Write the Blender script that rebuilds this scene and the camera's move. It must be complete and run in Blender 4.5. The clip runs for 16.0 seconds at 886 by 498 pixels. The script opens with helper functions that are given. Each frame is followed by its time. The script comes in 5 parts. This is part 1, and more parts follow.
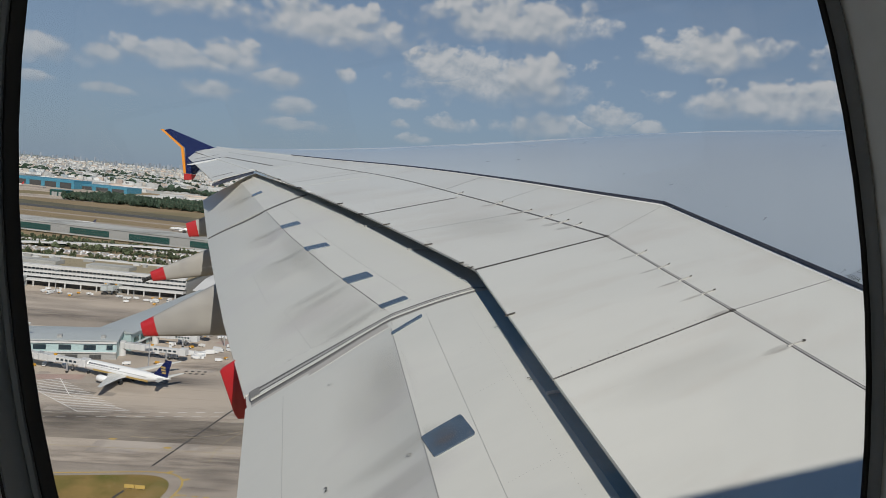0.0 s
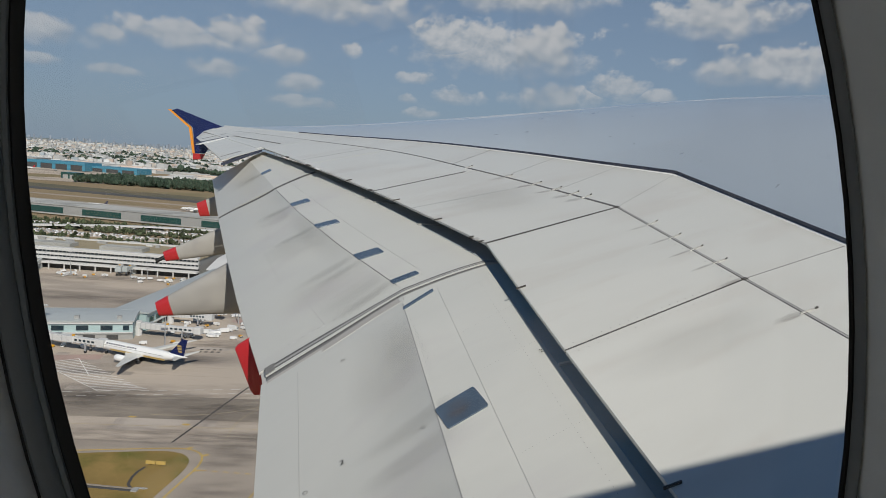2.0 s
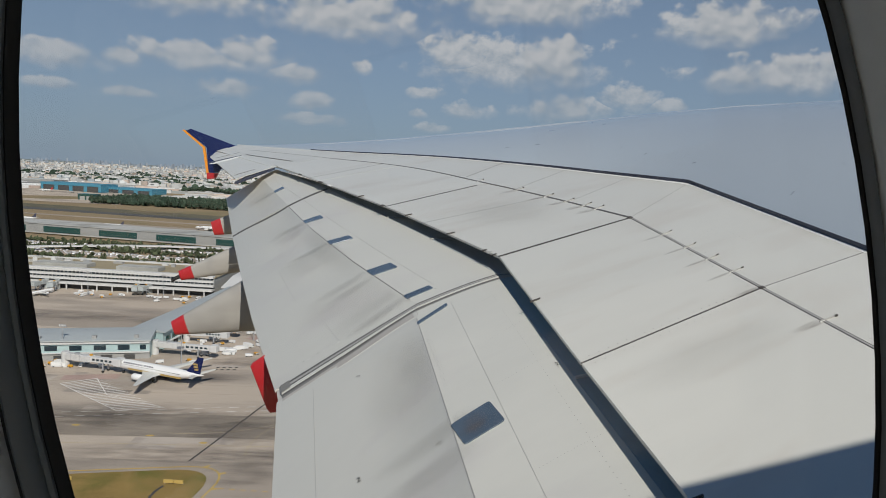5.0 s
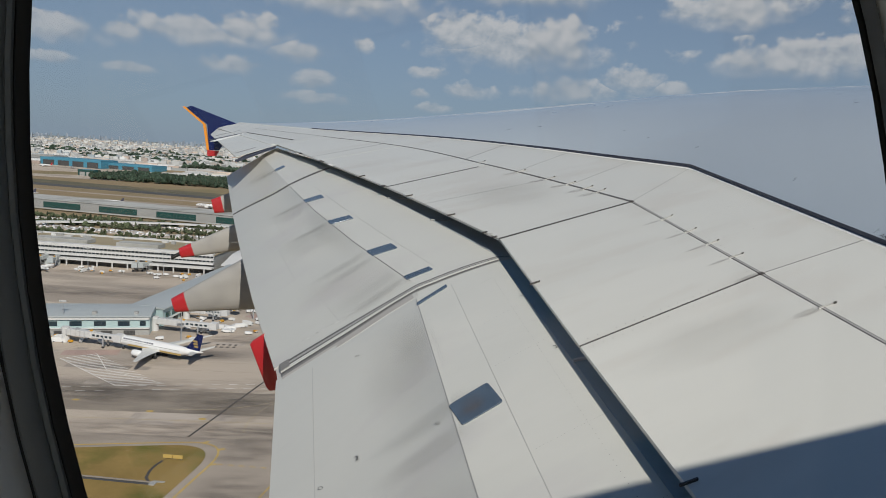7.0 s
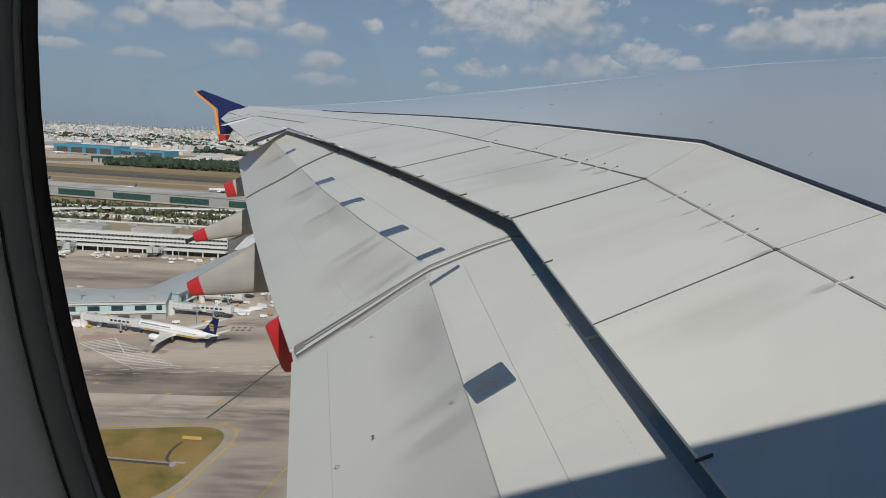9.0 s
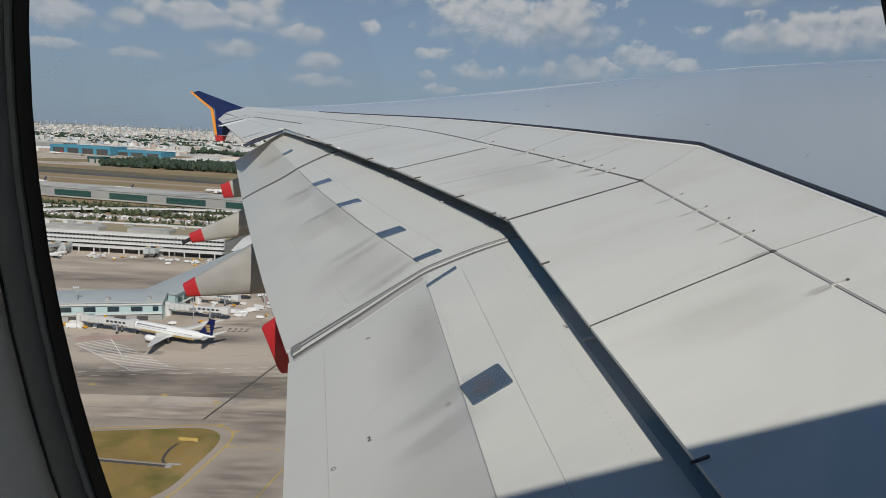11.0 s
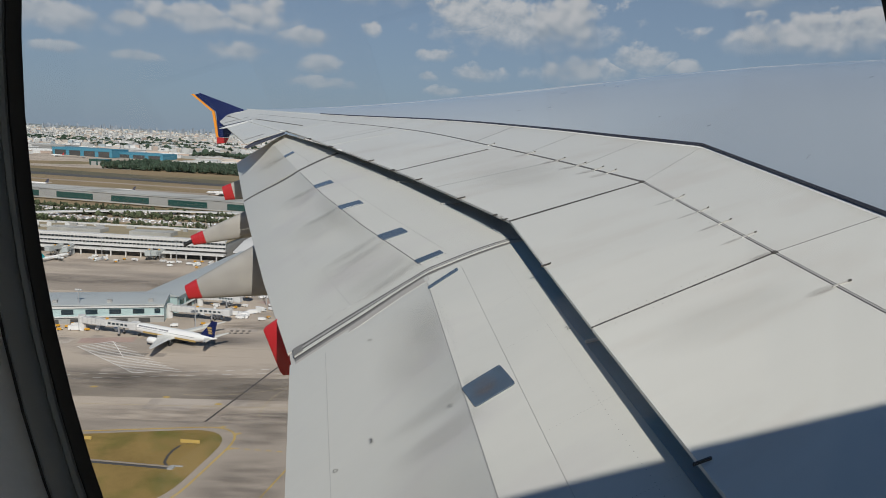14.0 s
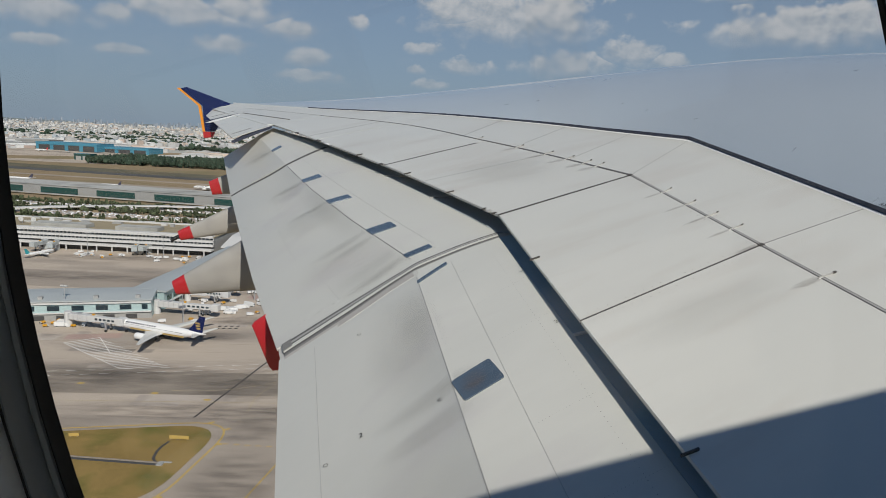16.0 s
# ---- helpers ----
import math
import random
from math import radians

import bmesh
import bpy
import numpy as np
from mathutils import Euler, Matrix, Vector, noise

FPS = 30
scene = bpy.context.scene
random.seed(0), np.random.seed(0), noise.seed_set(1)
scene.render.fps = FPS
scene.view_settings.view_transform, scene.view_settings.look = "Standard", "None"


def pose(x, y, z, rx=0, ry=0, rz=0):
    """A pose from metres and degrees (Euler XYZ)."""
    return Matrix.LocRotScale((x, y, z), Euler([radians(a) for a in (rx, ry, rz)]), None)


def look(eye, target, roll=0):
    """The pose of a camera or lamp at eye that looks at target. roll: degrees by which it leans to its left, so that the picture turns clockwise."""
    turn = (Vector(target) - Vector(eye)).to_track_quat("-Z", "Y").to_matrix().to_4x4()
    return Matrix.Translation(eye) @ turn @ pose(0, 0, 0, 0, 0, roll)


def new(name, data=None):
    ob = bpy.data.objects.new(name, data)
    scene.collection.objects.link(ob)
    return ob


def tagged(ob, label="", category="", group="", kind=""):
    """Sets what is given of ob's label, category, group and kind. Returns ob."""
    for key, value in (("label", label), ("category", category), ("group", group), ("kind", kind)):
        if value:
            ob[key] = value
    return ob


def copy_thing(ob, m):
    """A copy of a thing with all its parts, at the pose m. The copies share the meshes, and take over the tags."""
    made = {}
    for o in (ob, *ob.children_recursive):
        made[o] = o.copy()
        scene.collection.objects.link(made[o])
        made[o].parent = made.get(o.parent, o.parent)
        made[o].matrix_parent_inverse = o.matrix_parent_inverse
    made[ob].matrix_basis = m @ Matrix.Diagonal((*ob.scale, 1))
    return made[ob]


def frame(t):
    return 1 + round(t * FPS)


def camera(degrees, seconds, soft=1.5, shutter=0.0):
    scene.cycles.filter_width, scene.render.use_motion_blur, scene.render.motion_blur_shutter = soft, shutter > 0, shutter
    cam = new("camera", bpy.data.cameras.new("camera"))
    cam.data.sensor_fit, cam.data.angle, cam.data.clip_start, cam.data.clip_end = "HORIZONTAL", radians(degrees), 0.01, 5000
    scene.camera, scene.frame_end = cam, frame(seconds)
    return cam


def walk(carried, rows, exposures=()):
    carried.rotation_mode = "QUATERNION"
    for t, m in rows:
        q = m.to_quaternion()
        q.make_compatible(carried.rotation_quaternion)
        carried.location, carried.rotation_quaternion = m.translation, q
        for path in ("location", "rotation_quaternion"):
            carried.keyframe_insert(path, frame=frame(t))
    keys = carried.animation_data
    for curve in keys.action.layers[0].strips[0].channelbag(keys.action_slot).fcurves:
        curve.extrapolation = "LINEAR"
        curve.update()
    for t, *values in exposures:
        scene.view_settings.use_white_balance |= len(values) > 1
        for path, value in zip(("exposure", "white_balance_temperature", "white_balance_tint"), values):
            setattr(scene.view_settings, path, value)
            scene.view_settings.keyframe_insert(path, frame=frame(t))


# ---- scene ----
cam = camera(68, 16.0, soft=0.75)

# seconds, eye x y z, yaw to the left, pitch up, roll
PATH = [
    (0, -0.0057, -0.0011, 0.0009, -4.65, -5.18, 5.47),
    (0.5, -0.0044, -0.0044, -0.0005, -4.71, -5.74, 4.98),
    (1, -0.0031, -0.0078, -0.0018, -4.37, -6.12, 4.45),
    (1.5, -0.0019, -0.0111, -0.0032, -4.09, -6.67, 4.43),
    (2, 0.0004, -0.0102, -0.0023, -3.93, -7.46, 4.23),
    (2.5, 0.0027, -0.0092, -0.0014, -3.83, -8.53, 3.83),
    (3, 0.0049, -0.0082, -0.0005, -3.55, -9.13, 3.38),
    (3.5, 0.0072, -0.0073, 0.0005, -3.09, -8.30, 3.07),
    (4, 0.0072, -0.0043, 0.0020, -2.91, -6.78, 2.98),
    (4.5, 0.0057, -0.0032, 0.0035, -2.73, -6.32, 2.87),
    (7, -0.0032, 0.0030, 0.0112, -2.80, -7.98, 3.83),
    (7.5, -0.0021, 0.0035, 0.0074, -2.66, -9.11, 3.70),
    (8, -0.0011, 0.0040, 0.0037, -2.45, -9.64, 3.25),
    (8.5, 0.0000, 0.0045, 0.0000, -2.00, -9.95, 3.00),
    (9, -0.0032, 0.0037, 0.0043, -1.82, -9.71, 2.86),
    (9.5, -0.0029, 0.0038, 0.0042, -1.73, -9.60, 2.64),
    (12, -0.0014, 0.0045, 0.0036, -2.25, -9.58, 3.21),
    (12.5, -0.0011, 0.0046, 0.0035, -2.15, -9.68, 3.20),
    (13, -0.0009, 0.0053, 0.0040, -1.88, -9.67, 3.12),
    (13.5, -0.0006, 0.0061, 0.0045, -1.73, -9.57, 2.94),
    (14, -0.0004, 0.0068, 0.0050, -1.94, -9.45, 2.85),
    (14.5, -0.0002, 0.0076, 0.0055, -2.31, -9.45, 2.95),
    (15, -0.0006, 0.0088, 0.0063, -2.27, -9.63, 2.81),
    (15.5, -0.0010, 0.0101, 0.0071, -2.18, -9.84, 2.62),
    (16, -0.0014, 0.0113, 0.0079, -2.95, -9.94, 2.73),
]


def aimed(x, y, z, yaw, pitch, roll):
    a, b = radians(yaw), radians(pitch)
    ahead = Vector((-math.sin(a) * math.cos(b), math.cos(a) * math.cos(b), math.sin(b)))
    return look((x, y, z), Vector((x, y, z)) + ahead, roll)


walk(cam, [(t, aimed(*row)) for t, *row in PATH])

# x is the way the aircraft flies, y its port side, z up; the eye is at the cabin window
GROUND_Z = -145.0
PITCH = radians(18.0)

# ---- world and sun ----
SUN_AZ, SUN_EL = radians(160), radians(40.0)  # from +y, clockwise seen from above
SUN_WAY = Vector((math.sin(SUN_AZ) * math.cos(SUN_EL), math.cos(SUN_AZ) * math.cos(SUN_EL), math.sin(SUN_EL)))
sun = new("sun", bpy.data.lights.new("sun", "SUN"))
sun.data.energy, sun.data.angle, sun.data.color = 4.0, radians(0.55), (1.0, 0.95, 0.86)
sun.matrix_world = look(SUN_WAY * 50, (0, 0, 0))
EXPOSURE = 0.0
scene.view_settings.exposure = EXPOSURE

world = bpy.data.worlds.new("sky")
scene.world = world
world.use_nodes = True
wn, wl = world.node_tree.nodes, world.node_tree.links
wn.clear()


def wmath(op, a, b=None, c=None, clamp=False):
    n = wn.new("ShaderNodeMath")
    n.operation, n.use_clamp = op, clamp
    for i, v in enumerate((a, b, c)):
        if v is None:
            continue
        if isinstance(v, (int, float)):
            n.inputs[i].default_value = v
        else:
            wl.new(v, n.inputs[i])
    return n.outputs[0]


def wvec(op, a, b):
    n = wn.new("ShaderNodeVectorMath")
    n.operation = op
    for i, v in enumerate((a, b)):
        if isinstance(v, tuple):
            n.inputs[i].default_value = v
        else:
            wl.new(v, n.inputs[i])
    return n.outputs["Value"] if op == "LENGTH" else n.outputs[0]


def wmix(fac, a, b):
    n = wn.new("ShaderNodeMix")
    n.data_type = "RGBA"
    for s, v in ((n.inputs[0], fac), (n.inputs[6], a), (n.inputs[7], b)):
        if isinstance(v, (float, tuple)):
            s.default_value = v
        else:
            wl.new(v, s)
    return n.outputs[2]


sky = wn.new("ShaderNodeTexSky")
sky.sky_type, sky.sun_disc = "NISHITA", False
sky.sun_elevation, sky.sun_rotation = SUN_EL, SUN_AZ
sky.altitude, sky.air_density, sky.dust_density, sky.ozone_density = 150, 0.8, 0.7, 1.6
way = wn.new("ShaderNodeTexCoord").outputs["Generated"]
split = wn.new("ShaderNodeSeparateXYZ")
wl.new(way, split.inputs[0])
az = wmath("ARCTAN2", split.outputs[0], split.outputs[1])
el = wmath("ARCSINE", split.outputs[2])
join = wn.new("ShaderNodeCombineXYZ")
wl.new(az, join.inputs[0]), wl.new(el, join.inputs[1])


def wnoise(vector, scale, detail, rough=0.55):
    n = wn.new("ShaderNodeTexNoise")
    n.inputs["Scale"].default_value, n.inputs["Detail"].default_value = scale, detail
    n.inputs["Roughness"].default_value = rough
    wl.new(vector, n.inputs["Vector"])
    return n.outputs["Fac"]


# cumulus clouds: azimuth, elevation, half width, half height, in degrees
CLOUDS = [(7.9, 9.0, 6.6, 1.9), (3.6, 9.8, 3.2, 1.6), (11.2, 9.3, 3.6, 1.7), (17.6, 6.9, 2.3, 1.0), (12.8, 5.8, 3.6, 1.0), (20.6, 6.4, 1.5, 0.6), (28.6, 8.5, 5.4, 1.3), (33.4, 8.8, 3.4, 1.3), (-10.1, 7.5, 2.1, 0.7), (-15.6, 6.0, 1.9, 0.7),
          (-18.6, 8.1, 5.0, 0.9), (-14.3, 8.7, 2.7, 1.1), (-8.9, 5.4, 1.6, 0.7), (-23.4, 7.6, 1.5, 0.8), (-28.6, 7.1, 3.4, 0.9), (-28.3, 5.1, 1.7, 0.4), (0.5, 6.8, 1.3, 0.5), (4.1, 5.4, 2.0, 0.7), (-0.2, 5.1, 0.7, 0.4), (1.1, 3.9, 1.6, 0.4),
          (-8.9, 4.0, 2.2, 0.5), (-4.8, 8.5, 0.7, 0.6), (-23.1, 5.0, 1.7, 0.4), (24.6, 12.2, 4.5, 1.4), (-6.5, 12.0, 5.5, 1.6), (9.0, 13.8, 7.0, 1.6), (-20.0, 12.5, 5.0, 1.3), (38.0, 11.5, 5.0, 1.5), (44.0, 7.5, 5.0, 1.3), (56.0, 9.0, 6.0, 1.6)]
plane = wvec("MULTIPLY", join.outputs[0], (1.0, 1.25, 1.0))
lumps = wnoise(plane, 26, 7, 0.58)
crumbs = wnoise(plane, 85, 5, 0.6)
cells = wn.new("ShaderNodeTexVoronoi")
cells.feature, cells.inputs["Scale"].default_value = "SMOOTH_F1", 40
wl.new(plane, cells.inputs["Vector"])
puffs = cells.outputs["Distance"]
near, lift = 9.0, 0.0
for a, e, w, h in CLOUDS:
    d = wvec("SUBTRACT", join.outputs[0], (radians(a), radians(e), 0))
    d = wvec("MULTIPLY", d, (1 / radians(w), 0.84 / radians(h), 0))
    tall = wn.new("ShaderNodeSeparateXYZ")
    wl.new(d, tall.inputs[0])
    # flat below, heaped above
    far = wvec("LENGTH", wvec("MAXIMUM", d, wvec("MULTIPLY", d, (-1.0, -1.7, 0))), (0, 0, 0))
    closer = wmath("LESS_THAN", far, near)
    lift = wmath("ADD", wmath("MULTIPLY", closer, tall.outputs[1]), wmath("MULTIPLY", wmath("SUBTRACT", 1.0, closer), lift))
    near = wmath("MINIMUM", near, far)
ragged = wmath("ADD", near, wmath("MULTIPLY_ADD", lumps, -2.0, 1.0))
ragged = wmath("ADD", ragged, wmath("MULTIPLY_ADD", crumbs, -0.55, 0.275))
ragged = wmath("ADD", ragged, wmath("MULTIPLY_ADD", puffs, 0.9, -0.36))
crisp = wmath("MULTIPLY_ADD", lift, 1.5, 1.15, clamp=False)
crisp = wmath("MINIMUM", wmath("MAXIMUM", crisp, 0.8), 3.2)
body = wmath("MULTIPLY", wmath("SUBTRACT", 1.36, ragged), crisp, clamp=True)
body = wmath("MULTIPLY", body, 0.86)
# thin wide veils elsewhere, all round the sky
veil = wmath("MULTIPLY_ADD", wnoise(wvec("MULTIPLY", join.outputs[0], (1.0, 2.5, 1.0)), 7, 6, 0.6), 2.4, -1.25, clamp=True)
veil = wmath("MULTIPLY", veil, 0.14)
above = wvec("ADD", plane, (-0.004, 0.012, 0.0))
shade = wmath("MULTIPLY_ADD", wmath("SUBTRACT", lumps, wnoise(above, 26, 7, 0.58)), 3.2, wmath("MULTIPLY_ADD", lift, 0.42, wmath("MULTIPLY_ADD", puffs, -0.5, 0.68)), clamp=True)
cloud_colour = wmix(shade, (5.0, 5.7, 6.4, 1), (8.3, 8.4, 8.5, 1))
low = wmath("MULTIPLY_ADD", el, -1.6, 1.0, clamp=True)  # haze towards the horizon
clear = wn.new("ShaderNodeMix")
clear.data_type, clear.blend_type = "RGBA", "MULTIPLY"
clear.inputs[0].default_value, clear.inputs[7].default_value = 1.0, (0.74, 1.0, 1.16, 1)
wl.new(sky.outputs[0], clear.inputs[6])
hazy = wmix(wmath("MULTIPLY", low, 0.92), clear.outputs[2], (3.85, 4.9, 6.15, 1))
col = wmix(wmath("MAXIMUM", wmath("MULTIPLY", body, wmath("MULTIPLY_ADD", el, 4.2, 0.22, clamp=True)), veil), hazy, cloud_colour)
back = wn.new("ShaderNodeBackground")
back.inputs["Strength"].default_value = 0.058
wl.new(col, back.inputs["Color"])
wl.new(back.outputs[0], wn.new("ShaderNodeOutputWorld").inputs[0])


# ---- materials ----
def material(name, colour, rough=0.6, metal=0.0, var=0.12, scale=1.0, fine=12.0, bump=0.0, coat=0.0, island=0.0, stretch=(1, 1, 1), stain=None, spec=0.5, each=0.0, turn=0.0):
    """A surface of one base colour with broad and fine variation; stain: a second colour, its share and its scale."""
    m = bpy.data.materials.new(name)
    m.use_nodes = True
    n, l = m.node_tree.nodes, m.node_tree.links
    p = n["Principled BSDF"]
    p.inputs["Roughness"].default_value, p.inputs["Metallic"].default_value = rough, metal
    p.inputs["Coat Weight"].default_value, p.inputs["Coat Roughness"].default_value = coat, 0.08
    p.inputs["Specular IOR Level"].default_value = spec
    co = n.new("ShaderNodeTexCoord")
    mp = n.new("ShaderNodeMapping")
    mp.inputs["Scale"].default_value = stretch
    if turn:
        mp.vector_type = "TEXTURE"
        mp.inputs["Rotation"].default_value[2] = radians(turn)
        mp.inputs["Scale"].default_value = [1 / k for k in stretch]
    l.new(co.outputs["Object"], mp.inputs[0])

    def tex(s, d):
        t = n.new("ShaderNodeTexNoise")
        t.inputs["Scale"].default_value, t.inputs["Detail"].default_value = s, d
        l.new(mp.outputs[0], t.inputs["Vector"])
        return t.outputs["Fac"]

    def math_(op, a, b):
        t = n.new("ShaderNodeMath")
        t.operation = op
        for i, v in enumerate((a, b)):
            if isinstance(v, (int, float)):
                t.inputs[i].default_value = v
            else:
                l.new(v, t.inputs[i])
        return t.outputs[0]

    broad, grain = tex(scale, 4), tex(fine, 3)
    k = math_("ADD", math_("MULTIPLY", broad, 2 * var), math_("MULTIPLY", grain, var))
    k = math_("ADD", k, 1 - 1.5 * var)
    if island:
        g = n.new("ShaderNodeNewGeometry")
        k = math_("MULTIPLY", k, math_("ADD", math_("MULTIPLY", g.outputs["Random Per Island"], 2 * island), 1 - island))
    if each:
        o = n.new("ShaderNodeObjectInfo")
        k = math_("MULTIPLY", k, math_("ADD", math_("MULTIPLY", o.outputs["Random"], 2 * each), 1 - each))
    base = n.new("ShaderNodeRGB")
    base.outputs[0].default_value = (*colour, 1)
    out = base.outputs[0]
    if stain:
        other, share, size = stain
        s = n.new("ShaderNodeMapRange")
        l.new(tex(size, 6), s.inputs[0])
        s.inputs[1].default_value, s.inputs[2].default_value = 0.62 - share * 0.3, 0.78 - share * 0.2
        mx = n.new("ShaderNodeMix")
        mx.data_type = "RGBA"
        l.new(s.outputs[0], mx.inputs[0]), l.new(out, mx.inputs[6])
        mx.inputs[7].default_value = (*other, 1)
        out = mx.outputs[2]
    v = n.new("ShaderNodeVectorMath")
    v.operation = "SCALE"
    l.new(out, v.inputs[0]), l.new(k, v.inputs["Scale"])
    l.new(v.outputs[0], p.inputs["Base Color"])
    r = math_("ADD", math_("MULTIPLY", grain, 0.12), rough - 0.06)
    l.new(r, p.inputs["Roughness"])
    if bump:
        b = n.new("ShaderNodeBump")
        b.inputs["Strength"].default_value, b.inputs["Distance"].default_value = bump, 0.02
        l.new(grain, b.inputs["Height"]), l.new(b.outputs[0], p.inputs["Normal"])
    return m


# aircraft
M_WING = material("wing_paint", (0.600, 0.596, 0.549), 0.40, each=0.03, var=0.05, scale=0.5, fine=3, coat=0.45, turn=31, stretch=(0.22, 1.8, 1), stain=((0.55, 0.53, 0.48), 0.34, 0.8))
M_FLAP = material("flap_paint", (0.540, 0.540, 0.502), 0.40, each=0.02, var=0.05, scale=0.6, fine=4, coat=0.15, turn=31, stretch=(0.3, 1.7, 1), stain=((0.49, 0.48, 0.46), 0.34, 0.6))
M_FLAP.node_tree.nodes["Principled BSDF"].inputs["Coat Roughness"].default_value = 0.25
M_EDGE = material("leading_edge_gloss_paint", (0.70, 0.77, 0.80), 0.30, metal=0.32, var=0.03, scale=0.3, fine=2, coat=1.0)
M_EDGE.node_tree.nodes["Principled BSDF"].inputs["Coat Roughness"].default_value = 0.02
M_EDGE.node_tree.nodes["Principled BSDF"].inputs["Coat IOR"].default_value = 2.9
# navy for painted shade at the step and aileron gap, and a joint line
M_JSTEP = material("dark_navy_shade_and_joint", (0.035, 0.042, 0.07), 0.5, var=0.15, scale=2)
M_EDGEW = material("white_edge_paint", (0.74, 0.74, 0.72), 0.4, var=0.05, scale=2)
M_SEAL = material("pale_grey_sealant", (0.47, 0.46, 0.435), 0.6, var=0.12, scale=2)
M_APRONSEAL = material("brown_grey_sealant", (0.41, 0.39, 0.365), 0.6, var=0.15, scale=3)
# inboard tone with the spoilers' bluish shade put into its colour
M_DARK = material("blue_grey_spoiler_shade", (0.33, 0.44, 0.51), 0.35, var=0.15, scale=1.5, fine=9)
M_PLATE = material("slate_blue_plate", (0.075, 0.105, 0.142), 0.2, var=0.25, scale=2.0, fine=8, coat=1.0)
# outboard tone with the shade of the spoiler recess put into it
M_VOID = material("grey_spoiler_shade", (0.33, 0.36, 0.38), 0.6, var=0.2, scale=2)
M_SEAM_F = material("faint_grey_sealant", (0.44, 0.44, 0.42), 0.6, var=0.12, scale=2)
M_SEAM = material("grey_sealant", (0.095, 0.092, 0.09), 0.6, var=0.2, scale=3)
# these two greys serve the seams and the painted shade at the creases
M_SEAM_L = material("light_grey_sealant_and_shade", (0.36, 0.355, 0.34), 0.6, var=0.12, scale=2)
M_SEAM_M = material("mid_grey_sealant_and_shade", (0.19, 0.186, 0.178), 0.6, var=0.12, scale=2)
M_RED = material("red_paint", (0.42, 0.02, 0.025), 0.35, var=0.1, coat=0.4)
M_NAVY = material("navy_paint", (0.005, 0.012, 0.075), 0.4, var=0.08, spec=0.3)
M_ORANGE = material("orange_paint", (0.75, 0.27, 0.02), 0.4, var=0.05)
M_BLACK = material("black_rubber", (0.012, 0.012, 0.013), 0.65, var=0.2, scale=20, fine=80)
M_BEZEL = material("grey_cabin_plastic", (0.68, 0.72, 0.74), 0.5, var=0.04, scale=8, fine=300, bump=0.03)
M_LIP = material("dark_grey_plastic", (0.16, 0.18, 0.195), 0.5, var=0.04, scale=8, fine=300)
M_CABIN = material("cabin_lining", (0.82, 0.81, 0.79), 0.7, var=0.05, scale=6, fine=200)
# pale tone of the unseen floor that reflects sun into the cabin
M_BOUNCE = material("beige_bounce_tone", (0.6, 0.56, 0.5), 0.9, var=0.1, scale=6, fine=200)
# fairing colour darkened to carry the shade on their visible sides
M_FAIRING = material("beige_grey_shaded_tone", (0.335, 0.322, 0.298), 0.5, var=0.05, scale=0.8, fine=5, stain=((0.27, 0.26, 0.245), 0.3, 1.2))
M_BODY = material("white_fuselage_paint", (0.75, 0.75, 0.74), 0.35, var=0.03, coat=0.3)
M_HULL = material("grey_belly_paint", (0.30, 0.33, 0.37), 0.35, var=0.03, coat=0.3)
# ground
M_GRASS = material("dry_grass", (0.265, 0.203, 0.125), 0.95, var=0.22, scale=0.012, fine=0.15, stain=((0.19, 0.165, 0.095), 0.5, 0.006), spec=0.1)
M_LAWN = material("green_brown_grass", (0.245, 0.170, 0.062), 0.95, var=0.3, scale=0.05, fine=0.5, stain=((0.135, 0.125, 0.035), 0.55, 0.06), spec=0.1)
M_APRON = material("apron_concrete", (0.455, 0.388, 0.318), 0.85, var=0.10, scale=0.03, fine=0.4, stretch=(0.4, 1.3, 1), stain=((0.27, 0.235, 0.20), 0.5, 0.02), spec=0.2)
M_ASPH = material("taxiway_asphalt", (0.335, 0.288, 0.240), 0.9, var=0.12, scale=0.03, fine=0.5, stretch=(0.3, 1.4, 1), stain=((0.21, 0.18, 0.15), 0.25, 0.03), spec=0.2)
M_OLIVE = material("dark_olive_grass", (0.125, 0.118, 0.085), 0.95, var=0.2, scale=0.02, fine=0.2, stain=((0.17, 0.14, 0.09), 0.4, 0.01), spec=0.1)
M_STRIP = material("dark_weathered_concrete", (0.285, 0.245, 0.20), 0.9, var=0.16, scale=0.05, fine=0.5, stretch=(0.5, 1.2, 1), stain=((0.18, 0.155, 0.13), 0.5, 0.035), spec=0.2)
M_SLAB = material("patched_concrete", (0.40, 0.35, 0.30), 0.85, each=0.25, var=0.1, scale=0.1, fine=0.6, stain=((0.25, 0.22, 0.19), 0.5, 0.06), spec=0.2)
# distant haze is mixed into the towers' blue-grey colour
M_FARTOWER = material("tower_walls_haze_tone", (0.27, 0.31, 0.36), 0.9, var=0.06, scale=0.01, fine=0.1, island=0.12, spec=0.1)
M_RUNWAY = material("runway_asphalt", (0.085, 0.085, 0.085), 0.9, var=0.2, scale=0.01, fine=0.2, stretch=(0.2, 2, 1), spec=0.2)
M_YELLOW = material("yellow_marking", (0.46, 0.32, 0.09), 0.8, var=0.2, scale=0.3)
M_WHITE = material("white_marking", (0.72, 0.70, 0.66), 0.8, var=0.25, scale=0.3)
M_FADED = material("faded_yellow_marking", (0.42, 0.345, 0.22), 0.8, var=0.2, scale=0.3)
M_REDMARK = material("red_apron_paint", (0.38, 0.275, 0.235), 0.85, var=0.2, scale=0.1)
